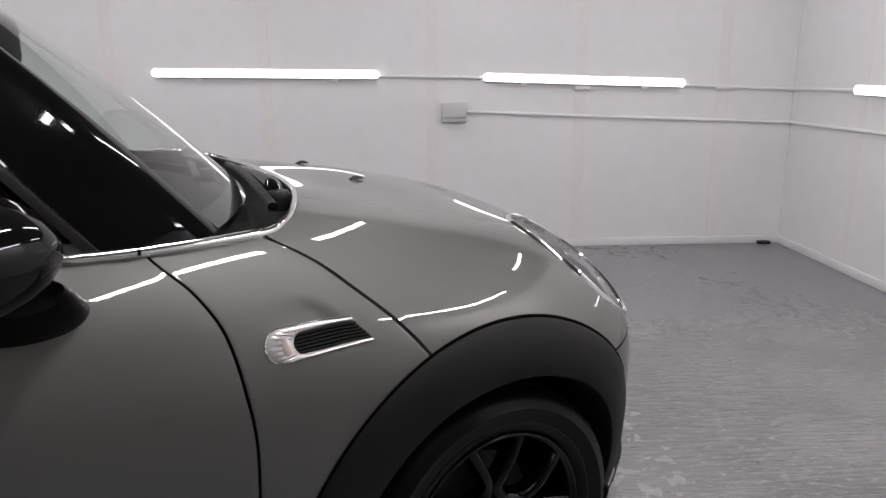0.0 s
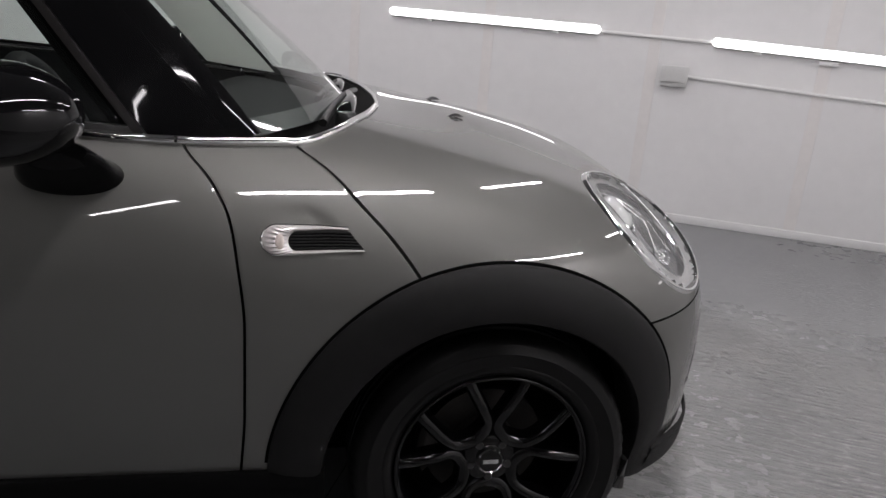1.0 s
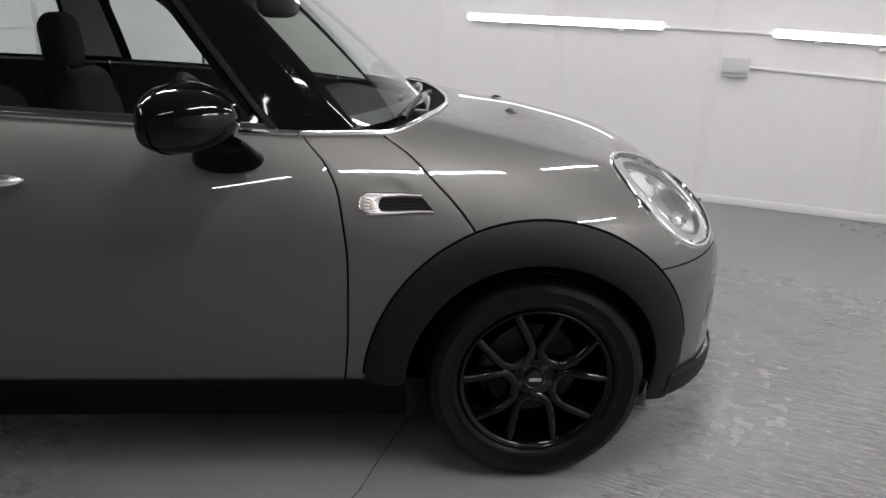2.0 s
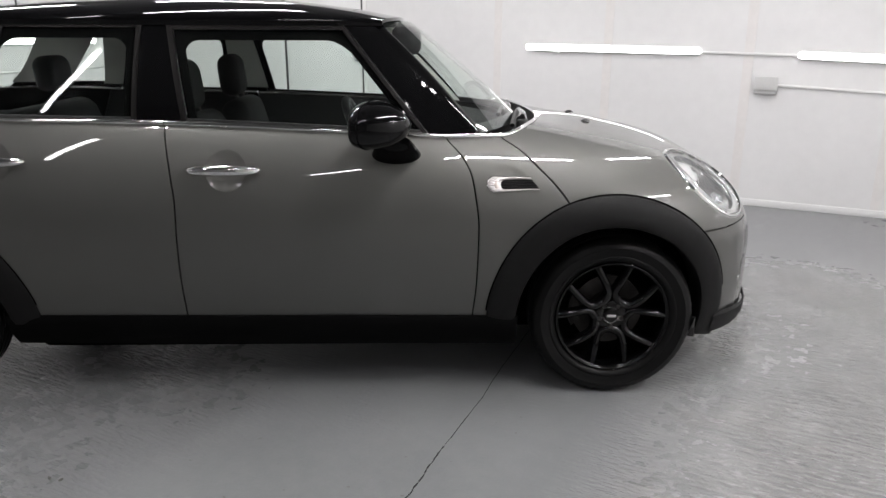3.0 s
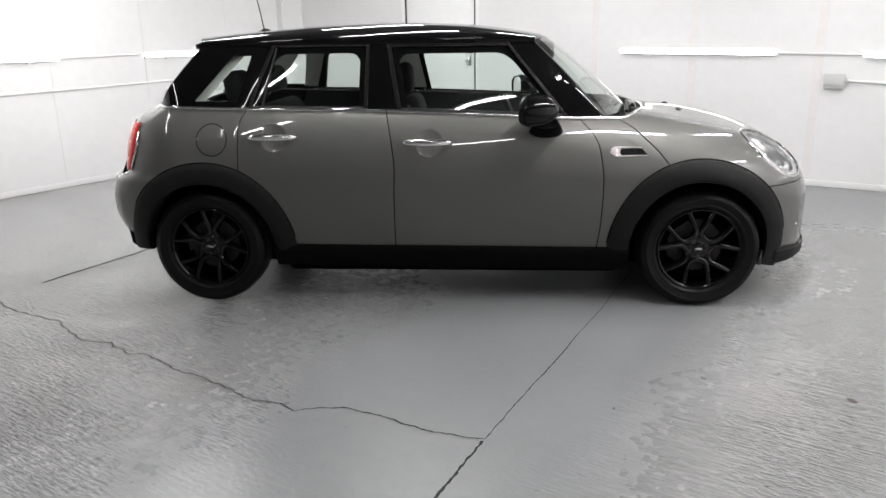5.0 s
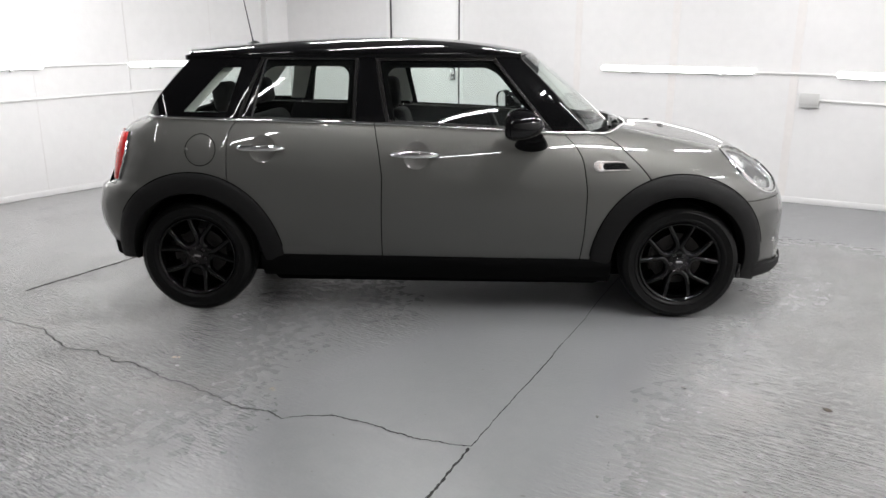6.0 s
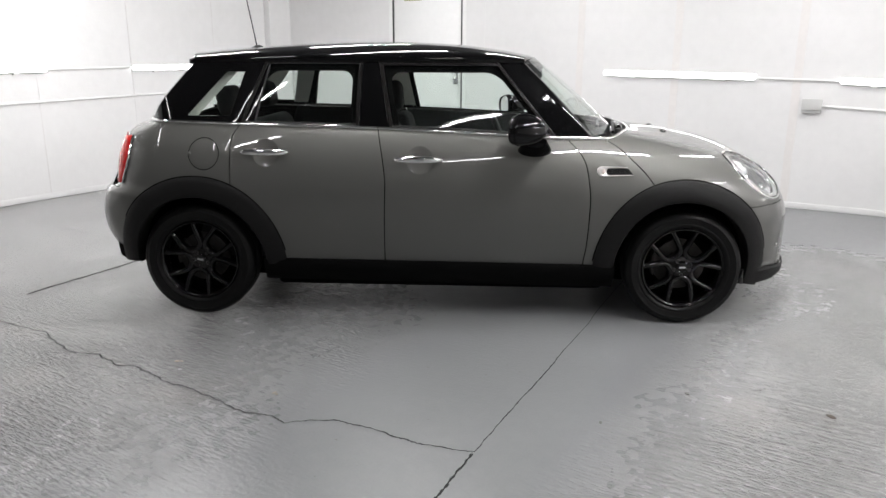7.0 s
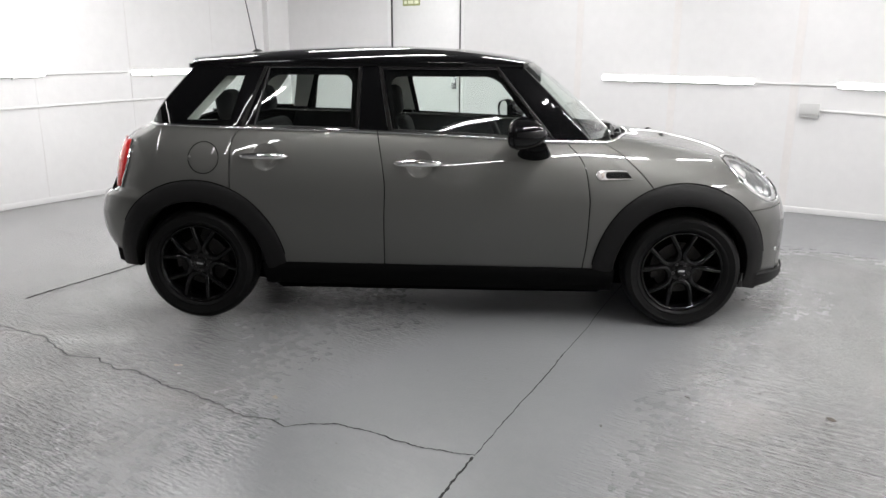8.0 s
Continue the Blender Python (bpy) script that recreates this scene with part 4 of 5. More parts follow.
for s in (-1, 1):
    for name, L, R, top, ww in (("rear", RD_L, RD_R, 1.350, 0.017), ("front", FD_L, FD_R, 1.343, 0.019)):
        host = [o for o in car.children if o.name.startswith(name + "_door") and (o.data.vertices[0].co.y * s) > 0][0]
        host_rear = host if name == "rear" else host_rear
        part("window_frame", sheet(s, cabin, L, shifted(L, ww), BELT_IN, flat(top), 4, 24, off=0.006, gap=0), FRAME_GREY, host, "dark satin window frame")
        part("window_frame", sheet(s, cabin, shifted(R, -ww), R, BELT_IN, flat(top), 4, 24, off=0.006, gap=0), FRAME_GREY, host, "dark satin window frame")
        part("window_frame", sheet(s, cabin, shifted(L, ww), shifted(R, -ww), flat(top - 0.016), flat(top), 24, 3, off=0.005, gap=0), FRAME_GREY, host, "dark satin window frame")
        part("window_seal", sheet(s, cabin, shifted(L, ww), shifted(R, -ww), BELT_IN, lambda x: belt(x) + 0.020, 24, 2, off=0.002, gap=0), BLACK_SATIN, host)
        part("window_seal", sheet(s, cabin, shifted(L, ww), shifted(R, -ww), flat(top - 0.054), flat(top - 0.018), 24, 3, off=-0.012, gap=0), DARK, host)
        for e, inner in ((L, ww), (R, -ww - 0.03)):
            part("window_seal", sheet(s, cabin, shifted(e, inner), shifted(e, inner + 0.03), lambda x: belt(x) + 0.020, flat(top - 0.054), 3, 20, off=-0.012, gap=0), DARK, host)
        # rounded corners of the opening, as the inner trim shows them
        for e, way in ((L, 1), (R, -1)):
            rr = 0.055
            def corner(u, v):
                a = math.pi / 2 * u
                z = top - 0.054 - rr + rr * lerp(1.0, math.sin(a), v)
                x = e(z) + way * (ww + 0.030 + rr - rr * lerp(1.0, math.cos(a), v) if v > 0 else ww + 0.030)
                z = z if v > 0 else top - 0.054
                return (x, s * (cabin(x, z) - 0.012), z)
            part("window_seal", grid(corner, 8, 1), DARK, host)
        g = part("window_glass", sheet(s, cabin, shifted(L, ww + 0.01), shifted(R, -ww - 0.01), lambda x: belt(x) + 0.01, flat(top - 0.02), 24, 20, off=-0.004, depth=0, gap=0), GLASS, host, "lightly tinted window glass")
        # inner trim of the door
        part("door_card", sheet(s, lambda x, z: flank(x, 0.9) - 0.100, shifted(L, -0.05), shifted(R, 0.05), flat(0.45), lambda x: belt(x) - 0.004, 12, 10, depth=0.01, gap=0), TRIM, host, "black inner door trim")
    DIV = lambda z: RD_L(z) + lerp(0.078, 0.032, (z - 1.03) / 0.30)
    part("divider", sheet(s, cabin, shifted(RD_L, 0.017), DIV, lambda x: belt(x) + 0.020, flat(1.334), 5, 20, off=-0.002, gap=0), BLACK_GLOSS, host_rear, "black fixed panel at the rear of the door window")
    part("divider", sheet(s, cabin, shifted(DIV, -0.008), DIV, lambda x: belt(x) + 0.020, flat(1.334), 2, 20, off=0.002, gap=0), BLACK_SATIN, host_rear)
    part("b_pillar", sheet(s, cabin, shifted(RD_R, 0.002), shifted(FD_L, -0.002), BELT_IN, flat(1.350), 8, 24, off=0.003, gap=0), BLACK_GLOSS, car, "gloss black pillar")
    part("a_pillar", sheet(s, cabin, shifted(FD_R, 0.002), A_OUT, BELT_IN, flat(1.352), 14, 30, off=0.002, depth=0.03, gap=0), BLACK_GLOSS, car, "gloss black windscreen pillar")
    # rear side: black round a small fixed window
    QL, QR = line(-1.325, 1.06, -1.115, 1.30), line(-1.085, 1.06, -1.022, 1.30)
    part("c_pillar", sheet(s, cabin, C_OUT, QL, BELT_IN, flat(1.352), 12, 24, off=0.002, gap=0), BLACK_GLOSS, car, "gloss black rear pillar")
    part("c_pillar", sheet(s, cabin, QR, shifted(RD_L, -0.002), BELT_IN, flat(1.352), 5, 24, off=0.002, gap=0), BLACK_GLOSS, car, "gloss black rear pillar")
    part("c_pillar", sheet(s, cabin, QL, QR, BELT_IN, flat(1.068), 8, 3, off=0.002, gap=0), BLACK_GLOSS, car, "gloss black rear pillar")
    part("c_pillar", sheet(s, cabin, QL, QR, flat(1.290), flat(1.352), 8, 4, off=0.002, gap=0), BLACK_GLOSS, car, "gloss black rear pillar")
    part("quarter_glass", sheet(s, cabin, QL, QR, flat(1.066), flat(1.292), 10, 16, off=-0.001, depth=0, gap=-0.004), GLASS, car, "small fixed rear side window")


for s in (-1, 1):
    for L, R in ((shifted(RD_R, -0.02), shifted(FD_L, 0.02)), (C_OUT, shifted(QL, 0.045)), (shifted(QR, -0.01), shifted(RD_L, 0.02))):
        part("pillar_trim", sheet(s, cabin, L, R, lambda x: belt(x) + 0.03, flat(1.345), 8, 20, off=-0.045, depth=0.0, gap=0), LINING, car, "pale grey inner pillar trim")


def screen(E0, E1, C0, C1):
    def at(u, v):
        w = 2 * u - 1
        k = 1 - w * w
        e = [lerp(a, b, v) for a, b in zip(E0, E1)]
        c = [lerp(a, b, v) for a, b in zip(C0, C1)]
        return (lerp(e[0], c[0], k), e[1] * w, lerp(e[2], c[2], k) + 0.012 * math.sin(math.pi * v))
    return at


WS = screen((0.400, 0.570, 1.350), (0.755, 0.706, 0.968), (0.53, 0, 1.366), (1.000, 0, 0.972))


for s in (-1, 1):
    def a_trim(u, v):
        z = lerp(1.0, 1.345, v)
        x = lerp(FD_R(z) - 0.035, A_OUT(z) - (0.004 if s > 0 else 0.06), u)
        if s > 0:
            inner, front = Vector((FD_R(z) - 0.035, cabin(x, z) - 0.110, z)), Vector(WS(0.945, lerp(0.96, 0.01, v))) + Vector((-0.014, 0, -0.012))
            return tuple(inner.lerp(front, u))
        return (x, s * (cabin(x, z) - lerp(0.105, 0.020, u)), z)
    part("pillar_trim", grid(a_trim, 8, 20), LINING, car, "pale grey inner pillar trim")


def roof_point(u, v):
    x = lerp(-1.315, 0.44, u)
    a = v * math.pi
    half = roof_half(x) + 0.012
    y = math.cos(a)
    z = EAVES + (roof_top(x) - EAVES) * math.sin(a) ** 0.75
    return (x + 0.06 * (1 - y * y) * max(0, (u - 0.8) / 0.2) - 0.07 * (1 - y * y) * max(0, (0.15 - u) / 0.15), half * math.copysign(abs(y) ** 0.75, y), z)


part("roof", rim_in(grid(roof_point, 48, 48), (0, 0, -1), 0.012), BLACK_GLOSS, car, "gloss black roof")
part("headlining", grid(lambda u, v: (lambda p: (p[0] * 0.97, p[1] * 0.97, p[2] - 0.03))(roof_point(u, v)), 20, 20), LINING, car)
def spoiler(u, v):
    a = v * math.pi
    half = roof_half(-1.30) + 0.004
    y = half * math.cos(a)
    x = -1.285 - 0.085 * math.sin(a) ** 0.6 - 0.03 * u
    return (lerp(x + 0.08, x, u), y, lerp(1.372, 1.362, u) - 0.012 * abs(math.cos(a)) ** 3 + 0.006 * math.sin(math.pi * u))
part("roof_spoiler", rim_in(grid(spoiler, 8, 40), (0, 0, -1), 0.022), BLACK_GLOSS, car, "gloss black roof spoiler")


part("windscreen", grid(WS, 36, 24), GLASS, car, "lightly tinted windscreen")
RW = screen((-1.305, 0.552, 1.350), (-1.55, 0.665, 1.045), (-1.40, 0, 1.360), (-1.68, 0, 1.05))
part("rear_window", grid(RW, 24, 16), GLASS, car, "tailgate window")
for way, inner in ((-1, 0.040), (1, 0.972)):
    def pillar_cover(u, v):
        z = lerp(1.350, 0.964, v)
        x = A_OUT(z) - 0.004
        outer, inside = Vector((x, way * (cabin(x, z) + 0.0015), z)), Vector(WS(inner, v)) + Vector((0.005, 0, 0.004))
        return tuple(outer.lerp(inside, u) + Vector((0.006, way * 0.004, 0.003)) * math.sin(math.pi * u))
    part("screen_edge", grid(pillar_cover, 10, 24), PILLAR_BLACK, car, "gloss black cover beside the windscreen")
part("screen_edge", grid(lambda u, v: tuple(Vector(WS(u, lerp(0.93, 1.0, v))) + Vector((-0.004, 0, -0.003))), 30, 4), BLACK_SATIN, car, "black printed edge of the windscreen")
part("screen_edge", grid(lambda u, v: tuple(Vector(WS(u, lerp(0.0, 0.05, v))) + Vector((-0.004, 0, -0.003))), 30, 4), BLACK_SATIN, car, "black printed edge of the windscreen")

# scuttle between screen and bonnet, wipers
part("scuttle", grid(lambda u, v: (lerp(WS(u, 1)[0] - 0.02, loop(abs(2 * u - 1) * 0.690) - 0.008, v), (2 * u - 1) * 0.688, 0.966 - 0.062 * math.sin(math.pi * v) ** 0.6 + 0.008 * v), 40, 10), CLAD, car, "black plastic scuttle panel")
for y0, y1, dz in ((-0.47, 0.06, -0.004), (0.08, 0.56, -0.022)):
    arm = part("wiper", sweep([(0.968, y0, 0.975 + dz), (0.966, y0 + 0.02, 0.994 + dz), (0.975, y0 + 0.06, 1.004 + dz), (0.990, lerp(y0, y1, 0.35), 1.006 + dz), (0.990, lerp(y0, y1, 0.6), 1.004 + dz)], lambda t: lerp(0.020, 0.010, t), 10, flat=1.2), BLACK_GLOSS, car, "black windscreen wiper")
    part("blade", sweep([(lerp(0.90, 1.005, t) + 0.015, lerp(y0 - 0.12, y1, t), 0.992 + dz + 0.014 * math.sin(math.pi * t)) for t in [i / 10 for i in range(11)]], 0.008, 8, flat=1.2), RUBBER, arm)
    part("pivot_cap", lathe([(0.0, 0.0), (0.020, 0.002), (0.024, 0.012), (0.024, 0.04)], 20), BLACK_SATIN, arm).matrix_basis = pose(0.968, y0, 1.002 + dz, -90)

# aerial
aerial = part("aerial", sweep([(-1.135, -0.005, 1.410), (-1.148, -0.005, 1.49), (-1.195, -0.005, 1.76)], lambda t: 0.0045 - 0.0018 * t, 8), BLACK_SATIN, car, "thin black roof aerial")
part("aerial_foot", grid(lambda u, v: (-1.13 + 0.048 * v * math.cos(2 * math.pi * u), -0.005 + 0.024 * v * math.sin(2 * math.pi * u), 1.408 + 0.026 * (1 - v * v)), 24, 8), BLACK_SATIN, aerial)


# lamps
def settle(p, n):
    """Moves a point of one side along n until it lies on the body."""
    def outside(q):
        z = q.z - dome(q.x, q.y)
        return z > crest(q.x) or abs(q.y) > flank(q.x, z)
    lo, hi = -0.10, 0.10
    for _ in range(24):
        mid = (lo + hi) / 2
        lo, hi = (lo, mid) if outside(p + n * mid) else (mid, hi)
    return p + n * lo


def headlight(s):
    c, a, b, n = LAMP, LAMP_A, LAMP_B, LAMP_N
    two = 2 * math.pi
    edge = [settle(c + a * (LAMP_HA * math.cos(two * i / 72)) + b * (LAMP_HB * math.sin(two * i / 72)), n) for i in range(73)]
    mid = sum(edge[:72], Vector()) / 72

    def oval(k, h, u):
        e = edge[round(u * 72)]
        return tuple(mirrored(mid.lerp(e, k) + n * h, s))

    def disc(at, ra, rb, rise, deep, nu=36, nv=8):
        return grid(lambda u, v: tuple(mirrored(at + a * (ra * math.cos(two * u) * math.sin(v * math.pi / 2)) + b * (rb * math.sin(two * u) * math.sin(v * math.pi / 2)) + n * (rise * math.cos(v * math.pi / 2) + deep), s)), nu, nv)

    def hoop(at, r, thick, deep):
        return grid(lambda u, v: tuple(mirrored(at + (a * math.cos(two * u) + b * math.sin(two * u)) * (r + thick * math.cos(two * v)) + n * (deep + thick * math.sin(two * v)), s)), 44, 10)

    def sunk(k, h, u):
        # the inner unit faces ahead, so it lies deeper toward the nose
        e = mid.lerp(edge[round(u * 72)], k) + a * (0.030 * min(1, (0.99 - k) / 0.15)) + n * (h - 0.009 * k * (1 + math.cos(two * u)))
        return tuple(mirrored(e, s))

    bowl = part("headlight", grid(lambda u, v: sunk(lerp(0.80, 0.05, v), -0.020 - 0.075 * math.sin(v * math.pi / 2), u), 72, 12), REFLECTOR, car, "round clear headlight with a chrome surround")
    prof = ((1.062, -0.016), (1.050, 0.0005), (1.030, 0.0045), (1.006, 0.0045), (0.988, -0.004))
    part("bezel", grid(lambda u, v: oval(*prof[round(v * 4)], u), 72, 4), CHROME, bowl, "thin chrome headlight ring")
    part("frosted_band", grid(lambda u, v: sunk(lerp(0.988, 0.835, v), -0.002 - 0.008 * v * v, u) if v > 0 else oval(0.988, -0.003, u), 72, 6), FROST, bowl, "pale frosted band round the lamp")
    prof2 = ((0.84, -0.014), (0.836, -0.003), (0.818, -0.002), (0.805, -0.010), (0.80, -0.030))
    part("inner_ring", grid(lambda u, v: sunk(*prof2[round(v * 4)], u), 72, 4), CHROME, bowl, "bright inner ring")
    part("lens", grid(lambda u, v: oval(0.988 * v, 0.001 + 0.016 * (1 - v * v), u), 72, 12), LENS, bowl, "clear headlight lens")
    pc = mid + a * 0.006 - b * 0.064
    part("projector", disc(pc, 0.058, 0.050, 0.026, -0.030), PEARL, bowl, "round pale projector lens")
    part("projector_core", disc(pc + b * 0.008, 0.012, 0.014, 0.006, -0.004, 24, 5), SMOKE, bowl)
    part("projector_ring", hoop(pc, 0.058, 0.0035, -0.030), CHROME, bowl, "chrome projector ring")
    qc = mid + b * 0.020 + a * 0.052
    part("baffle", grid(lambda u, v: tuple(mirrored(qc + a * lerp(-0.105, 0.09, u) * (1 - 0.35 * v) + b * lerp(-0.07, 0.055, v) + n * (-0.058 - 0.014 * math.sin(math.pi * u)), s)), 10, 10), SMOKE, bowl, "smoky grey inner baffle")
    kc = mid + b * 0.082 + a * 0.020
    part("lower_reflector", disc(kc, 0.050, 0.026, -0.024, -0.018), SILVER, bowl, "bright lower reflector")
    part("bulb_shield", disc(kc + n * 0.004, 0.013, 0.013, 0.016, -0.034, 20, 6), CHROME, bowl)


for s in (-1, 1):
    headlight(s)
    # tail lamp
    def tl(u, v, off):
        z = lerp(0.712, 0.955, v)
        x = lerp(-1.775, -1.640 + 0.02 * math.sin(math.pi * v) - 0.055 * (1 - v), u)
        return (x, s * (flank(x, min(z, brow(x) - 0.02)) + off + 0.022 * math.sin(math.pi * min(1, u * 1.05)) ** 0.8), z)
    t = part("tail_light", grid(lambda u, v: tl(u, v, 0.006), 14, 16), RED_LENS, car, "red tail light with a chrome edge")
    for v0, v1 in ((0.08, 0.24), (0.30, 0.58), (0.64, 0.90)):
        part("lamp_insert", grid(lambda u, v: tl(lerp(0.40, 0.80, u), lerp(v0, v1, v), 0.0075), 6, 6), PALE_RED, t, "paler red lamp segment")
    part("chrome_edge", sweep([tl(1, i / 20, 0.008) for i in range(21)], 0.006, 8), CHROME, t)
    # dark air opening and a small round sensor in the bumper
    def skin(x, z, off):
        x, y, z = nose_skin(x, z, off, 0.0)
        return (x, s * y, z)
    part("bumper_intake", grid(lambda u, v: skin(1.862 + 0.026 * v * math.cos(2 * math.pi * u), 0.425 + 0.052 * v * math.sin(2 * math.pi * u), 0.002), 28, 5), SMOKE, car, "dark oval bumper intake")
    part("fog_lamp", grid(lambda u, v: skin(1.826 + 0.012 * v * math.cos(2 * math.pi * u), 0.392 + 0.012 * v * math.sin(2 * math.pi * u), 0.002 + 0.006 * (1 - v)), 20, 4), CHROME, car, "small bright bumper lamp")


# mirrors
def mirror_shell(s):
    """A rounded cap, blunt ahead and cut flat behind, with a lip round the glass."""
    c = Vector((0.440, s * 0.905, 1.028))
    prof = ((0.108, 0.0), (0.106, 0.16), (0.099, 0.34), (0.086, 0.53), (0.066, 0.71), (0.040, 0.86), (0.010, 0.96), (-0.020, 1.0), (-0.042, 0.975), (-0.056, 0.92), (-0.060, 0.87), (-0.054, 0.84), (-0.046, 0.84), (-0.045, 0.0))
    def at(u, v):
        x, k = prof[round(v * (len(prof) - 1))]
        th = 2 * math.pi * u
        y, z = [math.copysign(abs(q) ** 0.78, q) for q in (math.cos(th), math.sin(th))]
        return (c.x + x - 0.036 * y * k * ease((0.05 - x) / 0.09), c.y + s * y * k * 0.115, c.z - 0.004 + z * k * (0.078 if z > 0 else 0.077) * (1 - 0.10 * y))
    return grid(at, 48, len(prof) - 1, u_loop=True)


for s in (-1, 1):
    m = part("mirror", mirror_shell(s), BLACK_GLOSS, car, "gloss black door mirror", sharp=55)
    part("mirror_glass", grid(lambda u, v: (0.3925 - 0.033 * v * math.cos(2 * math.pi * u), s * (0.905 + 0.094 * v * math.cos(2 * math.pi * u)), 1.025 + 0.063 * v * math.sin(2 * math.pi * u)), 36, 6), CHROME, m, "mirror glass")
    seam = []
    for i in range(49):
        a = 2 * math.pi * i / 48
        y, z = [math.copysign(abs(q) ** 0.78, q) for q in (math.cos(a), math.sin(a))]
        seam.append((0.440 - 0.030 - 0.033 * y, s * (0.905 + y * 0.1155), 1.024 + z * (0.0783 if z > 0 else 0.0773) * (1 - 0.10 * y)))
    part("cap_seam", sweep(seam, 0.0016, 6), DARK, m)
    prof = ((0.0, 0.890, 0.972, 0.0), (0.052, 0.888, 0.970, 0.018), (0.058, 0.872, 0.960, 0.026), (0.070, 0.845, 0.940, 0.034), (0.082, 0.815, 0.918, 0.040), (0.088, 0.785, 0.905, 0.044))
    part("mirror_foot", grid(lambda u, v: (0.492 + prof[round(v * 5)][0] * math.cos(2 * math.pi * u), s * prof[round(v * 5)][1], prof[round(v * 5)][2] + prof[round(v * 5)][3] * math.sin(2 * math.pi * u)), 36, 5), PILLAR_BLACK, m, "black mirror foot")


# wheels
def tyre():
    prof = [(0.208, -0.062), (0.216, -0.080), (0.226, -0.087), (0.231, -0.0895), (0.236, -0.0895), (0.238, -0.088), (0.250, -0.0925), (0.264, -0.094), (0.266, -0.0955), (0.269, -0.0955), (0.271, -0.0935), (0.282, -0.089), (0.294, -0.080), (0.301, -0.068), (0.3035, -0.055)]
    tread = []
    for y in (-0.042, -0.014, 0.014, 0.042):
        tread += [(0.3045, y - 0.007), (0.298, y - 0.004), (0.298, y + 0.004), (0.3045, y + 0.007)]
    full = prof + tread + [(r, -y) for r, y in prof[::-1]]
    bm = lathe(full, 180)
    for v in bm.verts:
        r, a = math.hypot(v.co.x, v.co.z), math.atan2(v.co.z, v.co.x)
        if r > 0.288 and abs(v.co.y) > 0.05 and round(a / (2 * math.pi) * 180) % 3 == 0:
            k = (r - 0.0022) / r
            v.co.x, v.co.z = v.co.x * k, v.co.z * k
    return bm


def rim():
    """Five loop-shaped double spokes on a deep barrel."""
    bm = lathe([(0.212, -0.066), (0.215, -0.074), (0.210, -0.079), (0.202, -0.076), (0.197, -0.066), (0.192, -0.050), (0.189, 0.0), (0.184, 0.06), (0.195, 0.075)], 90)
    half = curve((0.056, 0.0), (0.064, 0.026), (0.080, 0.044), (0.118, 0.053), (0.178, 0.061), (0.206, 0.067))
    prof = ((1.0, 0.030),) + tuple((math.cos(a), 0.006 - 0.017 * math.sin(a)) for a in [math.pi * k / 10 for k in range(11)]) + ((-1.0, 0.030),)
    for k in range(5):
        base = radians(270 + 72 * k)
        ahead, side = Vector((math.cos(base), 0, math.sin(base))), Vector((-math.sin(base), 0, math.cos(base)))
        # one loop: in from the rim, round the hub end, out again
        arm = [(lerp(0.206, 0.080, i / 9), 1) for i in range(10)] + [(0.072, 1), (0.066, 1), (0.061, 1), (0.058, 1)]
        path = [(r, half(r)) for r, _ in arm] + [(0.056, 0.0)] + [(r, -half(r)) for r, _ in arm[::-1]]
        pts = [ahead * r + side * w + Vector((0, -0.050 - 0.016 * ease((r - 0.05) / 0.07) + 0.006 * ease((r - 0.15) / 0.06), 0)) for r, w in path]
        rings, n = [], len(pts)
        for i, p in enumerate(pts):
            way = (pts[min(n - 1, i + 1)] - pts[max(0, i - 1)]).normalized()
            out = way.cross(Vector((0, 1, 0))).normalized()
            flare = 0.0142 + 0.007 * ease((path[i][0] - 0.185) / 0.022) + 0.003 * ease((0.09 - path[i][0]) / 0.03)
            rings.append([bm.verts.new(p + out * flare * e + Vector((0, h, 0))) for e, h in prof])
        for a, b in zip(rings, rings[1:]):
            for m in range(len(prof) - 1):
                bm.faces.new((a[m], a[m + 1], b[m + 1], b[m]))
    lathe([(0.0, -0.052), (0.030, -0.056), (0.052, -0.056), (0.060, -0.052), (0.064, -0.040), (0.066, 0.0)], 60, bm)
    return bm


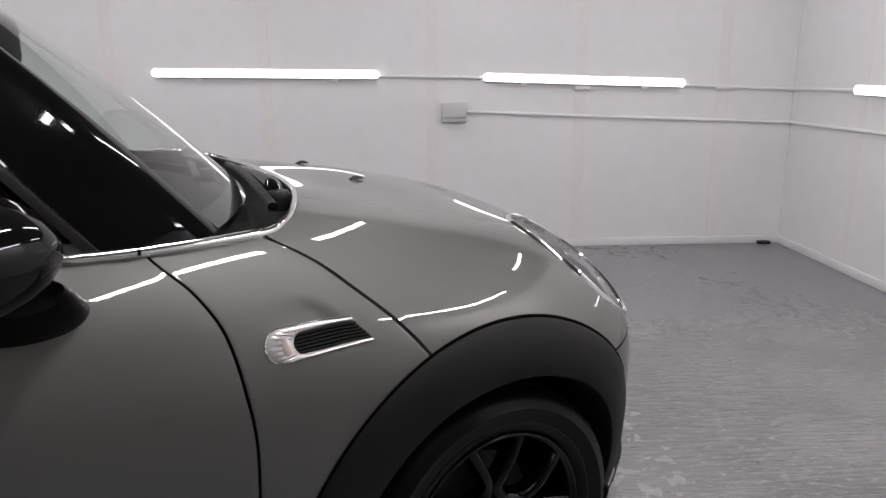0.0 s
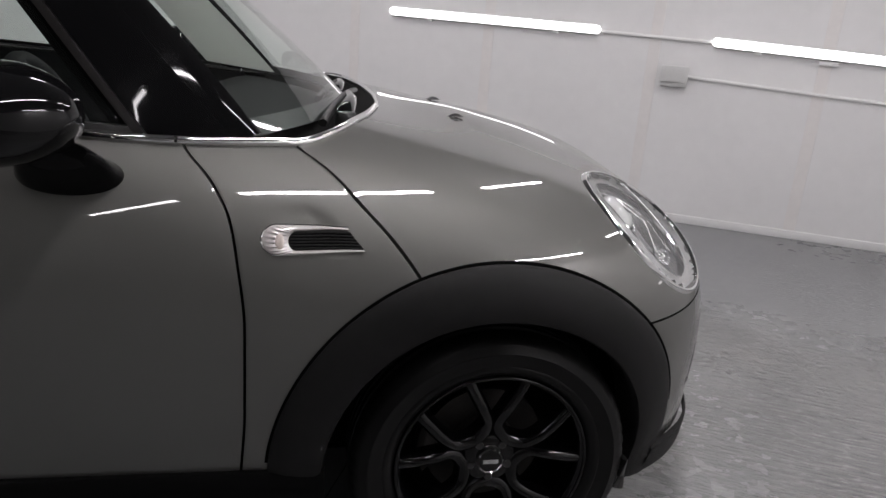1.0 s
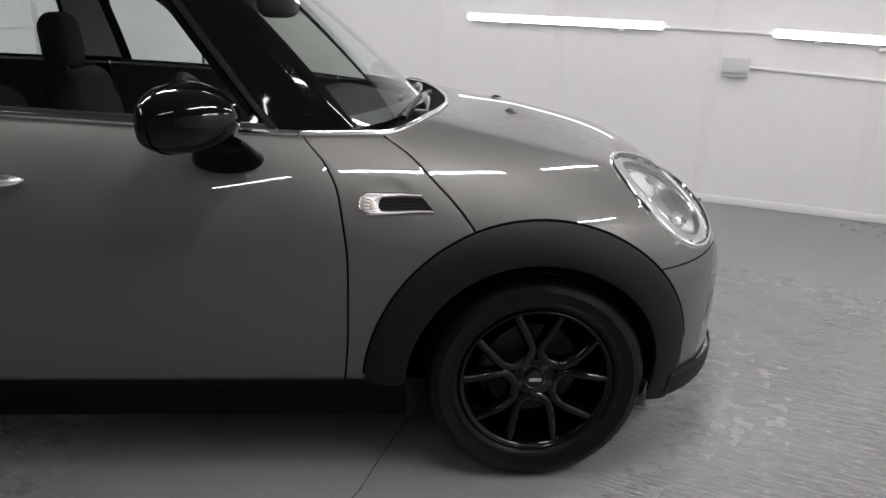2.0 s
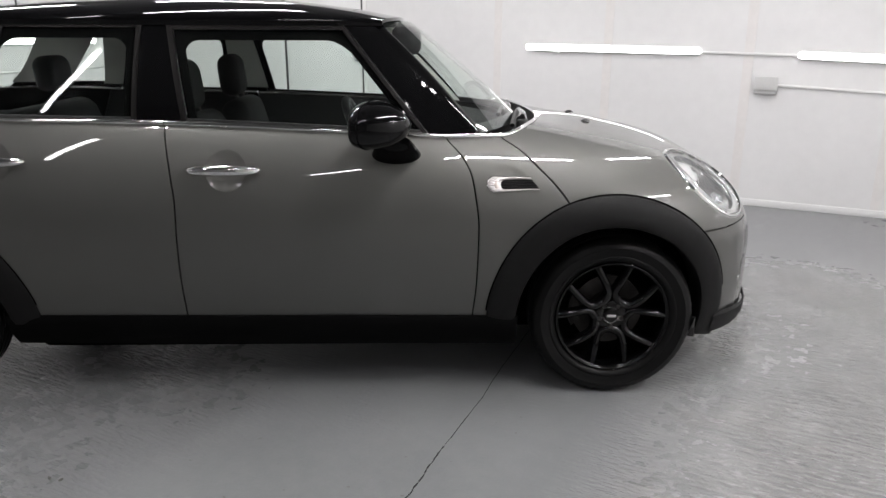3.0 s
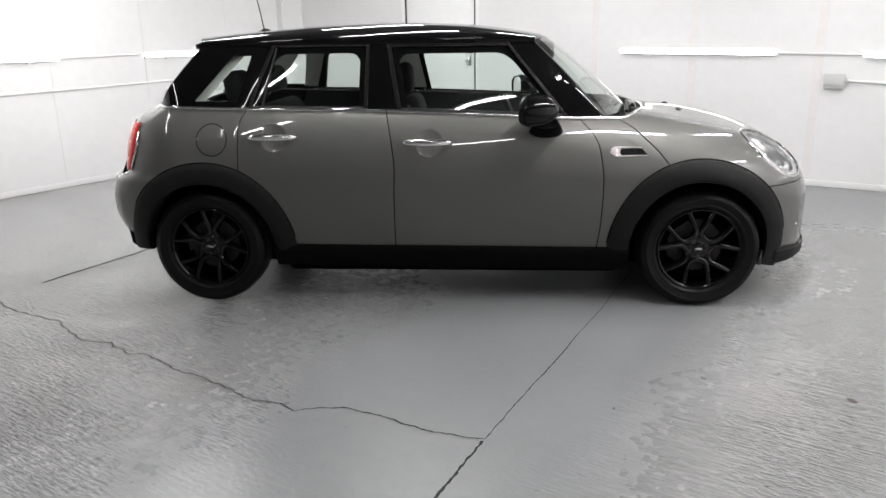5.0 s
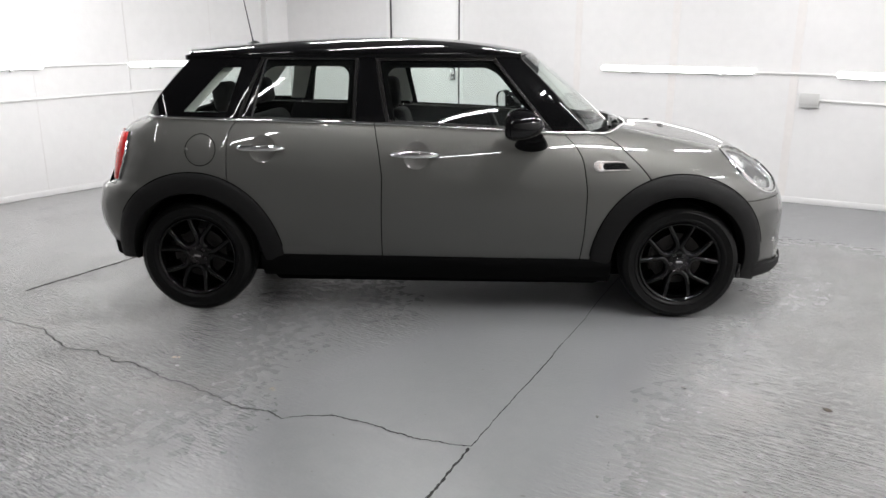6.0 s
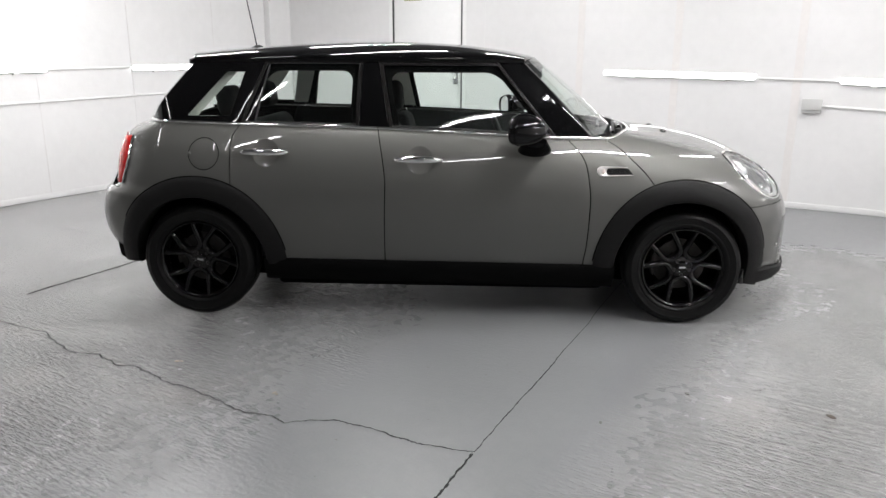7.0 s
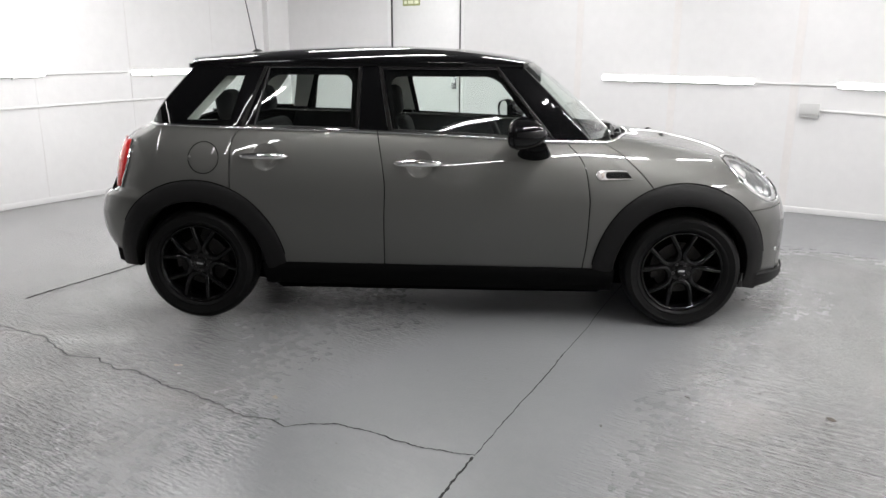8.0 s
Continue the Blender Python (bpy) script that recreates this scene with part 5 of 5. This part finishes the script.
def wheel():
    w = new("wheel")
    w.parent = car
    tagged(w, "black alloy wheel with a low black tyre")
    part("tyre", tyre(), RUBBER, w, "black rubber tyre")
    r = part("rim", rim(), RIM_BLACK, w, "gloss black alloy rim with five looped spokes", sharp=75)
    part("hub_cap", lathe([(0.0, -0.066), (0.024, -0.065), (0.0265, -0.062), (0.0265, -0.05)], 40), BLACK_GLOSS, r)
    part("cap_ring", lathe([(0.0255, -0.0645), (0.0275, -0.0675), (0.0295, -0.0645), (0.0275, -0.060)], 40, closed=True), CHROME, r, "thin chrome ring")
    part("cap_emblem", block(-0.017, 0.017, -0.0672, -0.0655, -0.005, 0.005, 0.0006), SILVER, r, "plain bright bar on the cap")
    for k in range(5):
        a = radians(270 + 72 * k)
        b = lathe([(0.0, -0.062), (0.008, -0.061), (0.010, -0.056), (0.010, -0.04)], 12)
        part("wheel_bolt", b, BLACK_SATIN, r).matrix_basis = pose(0.043 * math.cos(a), 0.001, 0.043 * math.sin(a))
    # Black disc added to hide the lit floor behind the spokes.
    part("dust_shield", lathe([(0.0, 0.045), (0.19, 0.045), (0.192, 0.06)], 40), DARK, w)
    part("rim_lip", lathe([(0.2085 + 0.0042 * math.cos(a), -0.0785 + 0.0042 * math.sin(a)) for a in (2 * math.pi * k / 10 for k in range(10))], 72, closed=True), RIM_BLACK, r)
    part("brake_disc", lathe([(0.05, 0.0), (0.07, -0.004), (0.072, 0.01), (0.135, 0.01), (0.135, 0.03), (0.07, 0.03)], 56), STEEL, w, "steel brake disc")
    bm = grid(lambda u, v: (lerp(0.095, 0.15, v) * math.cos(radians(lerp(150, 205, u))), 0.0 + 0.012 * math.sin(math.pi * v), lerp(0.095, 0.15, v) * math.sin(radians(lerp(150, 205, u)))), 10, 6)
    part("brake_caliper", rim_in(bm, (0, 1, 0), 0.05), STEEL, w)
    return w


first = wheel()
first.matrix_basis = pose(AXLE, -0.718, HUB)
copy_thing(first, pose(-AXLE, -0.718, HUB, 0, 9, 0))
copy_thing(first, pose(AXLE, 0.718, HUB, 0, 10, 180))
copy_thing(first, pose(-AXLE, 0.718, HUB, 0, 40, 180))


# cabin fittings
def cushion(x0, x1, y0, y1, z0, z1, r, lean=0.0):
    bm = block(x0, x1, y0, y1, z0, z1, r, steps=4)
    if lean:
        mid, half, rise = (y0 + y1) / 2, (y1 - y0) / 2, (z1 - z0) / 2
        for v in bm.verts:
            v.co.y = mid + (v.co.y - mid) * (1 - 0.22 * max(0.0, (v.co.z - z0 - rise) / rise) ** 2)
            v.co.z -= 0.14 * rise * (abs(v.co.y - mid) / half) ** 2 if v.co.z > z0 + rise else 0
        bmesh.ops.transform(bm, matrix=Matrix.Translation((x0, 0, z0)) @ Matrix.Rotation(lean, 4, "Y") @ Matrix.Translation((-x0, 0, -z0)), verts=bm.verts)
    return bm


for y in (-0.37, 0.37):
    seat = part("front_seat", cushion(-0.28, 0.22, y - 0.25, y + 0.25, 0.45, 0.62, 0.05), CLOTH, car, "black cloth front seat")
    part("backrest", cushion(-0.27, -0.14, y - 0.24, y + 0.24, 0.55, 1.02, 0.055, radians(-14)), CLOTH, seat)
    part("headrest", cushion(-0.385, -0.285, y - 0.112, y + 0.112, 1.015, 1.215, 0.0495, radians(-6)), CLOTH, seat)
    for d in (-0.06, 0.06):
        part("headrest_post", sweep([(-0.30, y + d, 0.98), (-0.335, y + d, 1.08)], 0.006, 8), STEEL, seat)
bench = part("rear_seat", cushion(-1.05, -0.55, -0.58, 0.58, 0.45, 0.62, 0.05), CLOTH, car, "black cloth rear bench")
part("backrest", cushion(-1.08, -0.96, -0.58, 0.58, 0.55, 1.02, 0.05, radians(-14)), CLOTH, bench)
for y in (-0.36, 0.36):
    part("headrest", cushion(-1.24, -1.14, y - 0.12, y + 0.12, 1.04, 1.205, 0.04, radians(-8)), CLOTH, bench)
part("dashboard", cushion(0.50, 0.90, -0.63, 0.63, 0.62, 0.925, 0.06), TRIM, car, "black dashboard")
part("dash_top", grid(lambda u, v: (lerp(WS(lerp(0.04, 0.96, u), 0.985)[0] - 0.015, 0.52, v), lerp(-0.64, 0.64, u), 0.945 + 0.022 * math.sin(math.pi * min(1, v * 1.2)) - 0.03 * v), 30, 12), CLOTH, car, "black grained dashboard top")
part("parcel_shelf", block(-1.66, -1.20, -0.56, 0.56, 0.90, 0.93, 0.01), TRIM, car)
part("cabin_floor", block(-1.6, 0.9, -0.68, 0.68, 0.30, 0.36, 0.01), TRIM, car)
wheel_c = Vector((0.35, -0.36, 0.900))
tilt = Matrix.Translation(wheel_c) @ Matrix.Rotation(radians(66), 4, "Y")
bm = grid(lambda u, v: tuple(tilt @ Vector(((0.175 + 0.016 * math.cos(2 * math.pi * v)) * math.cos(2 * math.pi * u), (0.175 + 0.016 * math.cos(2 * math.pi * v)) * math.sin(2 * math.pi * u), 0.016 * math.sin(2 * math.pi * v)))), 48, 10)
sw = part("steering_wheel", bm, TRIM, car, "black leather steering wheel")
part("wheel_boss", grid(lambda u, v: tuple(tilt @ Vector((0.07 * v * math.cos(2 * math.pi * u), 0.07 * v * math.sin(2 * math.pi * u), 0.02 * (1 - v * v)))), 24, 5), TRIM, sw)
for a in (0, 120, 240):
    a = radians(a + 180)
    part("wheel_spoke", sweep([tuple(tilt @ Vector((r * math.cos(a), r * math.sin(a), 0.0))) for r in (0.05, 0.11, 0.17)], 0.014, 8), TRIM, sw)
part("steering_column", sweep([tuple(wheel_c), (0.60, -0.36, 0.79)], 0.04, 12), TRIM, sw)
part("rear_view_mirror", cushion(0.39, 0.43, -0.13, 0.13, 1.225, 1.30, 0.018), TRIM, car, "black interior mirror")
part("sensor_pod", cushion(0.45, 0.575, -0.085, 0.085, 1.225, 1.345, 0.035), TRIM, car, "black sensor housing behind the windscreen")
for s in (-1, 1):
    part("sun_visor", cushion(0.24, 0.42, s * 0.34 - 0.19, s * 0.34 + 0.19, 1.328, 1.346, 0.008, radians(6)), LINING, car, "pale folded sun visor")
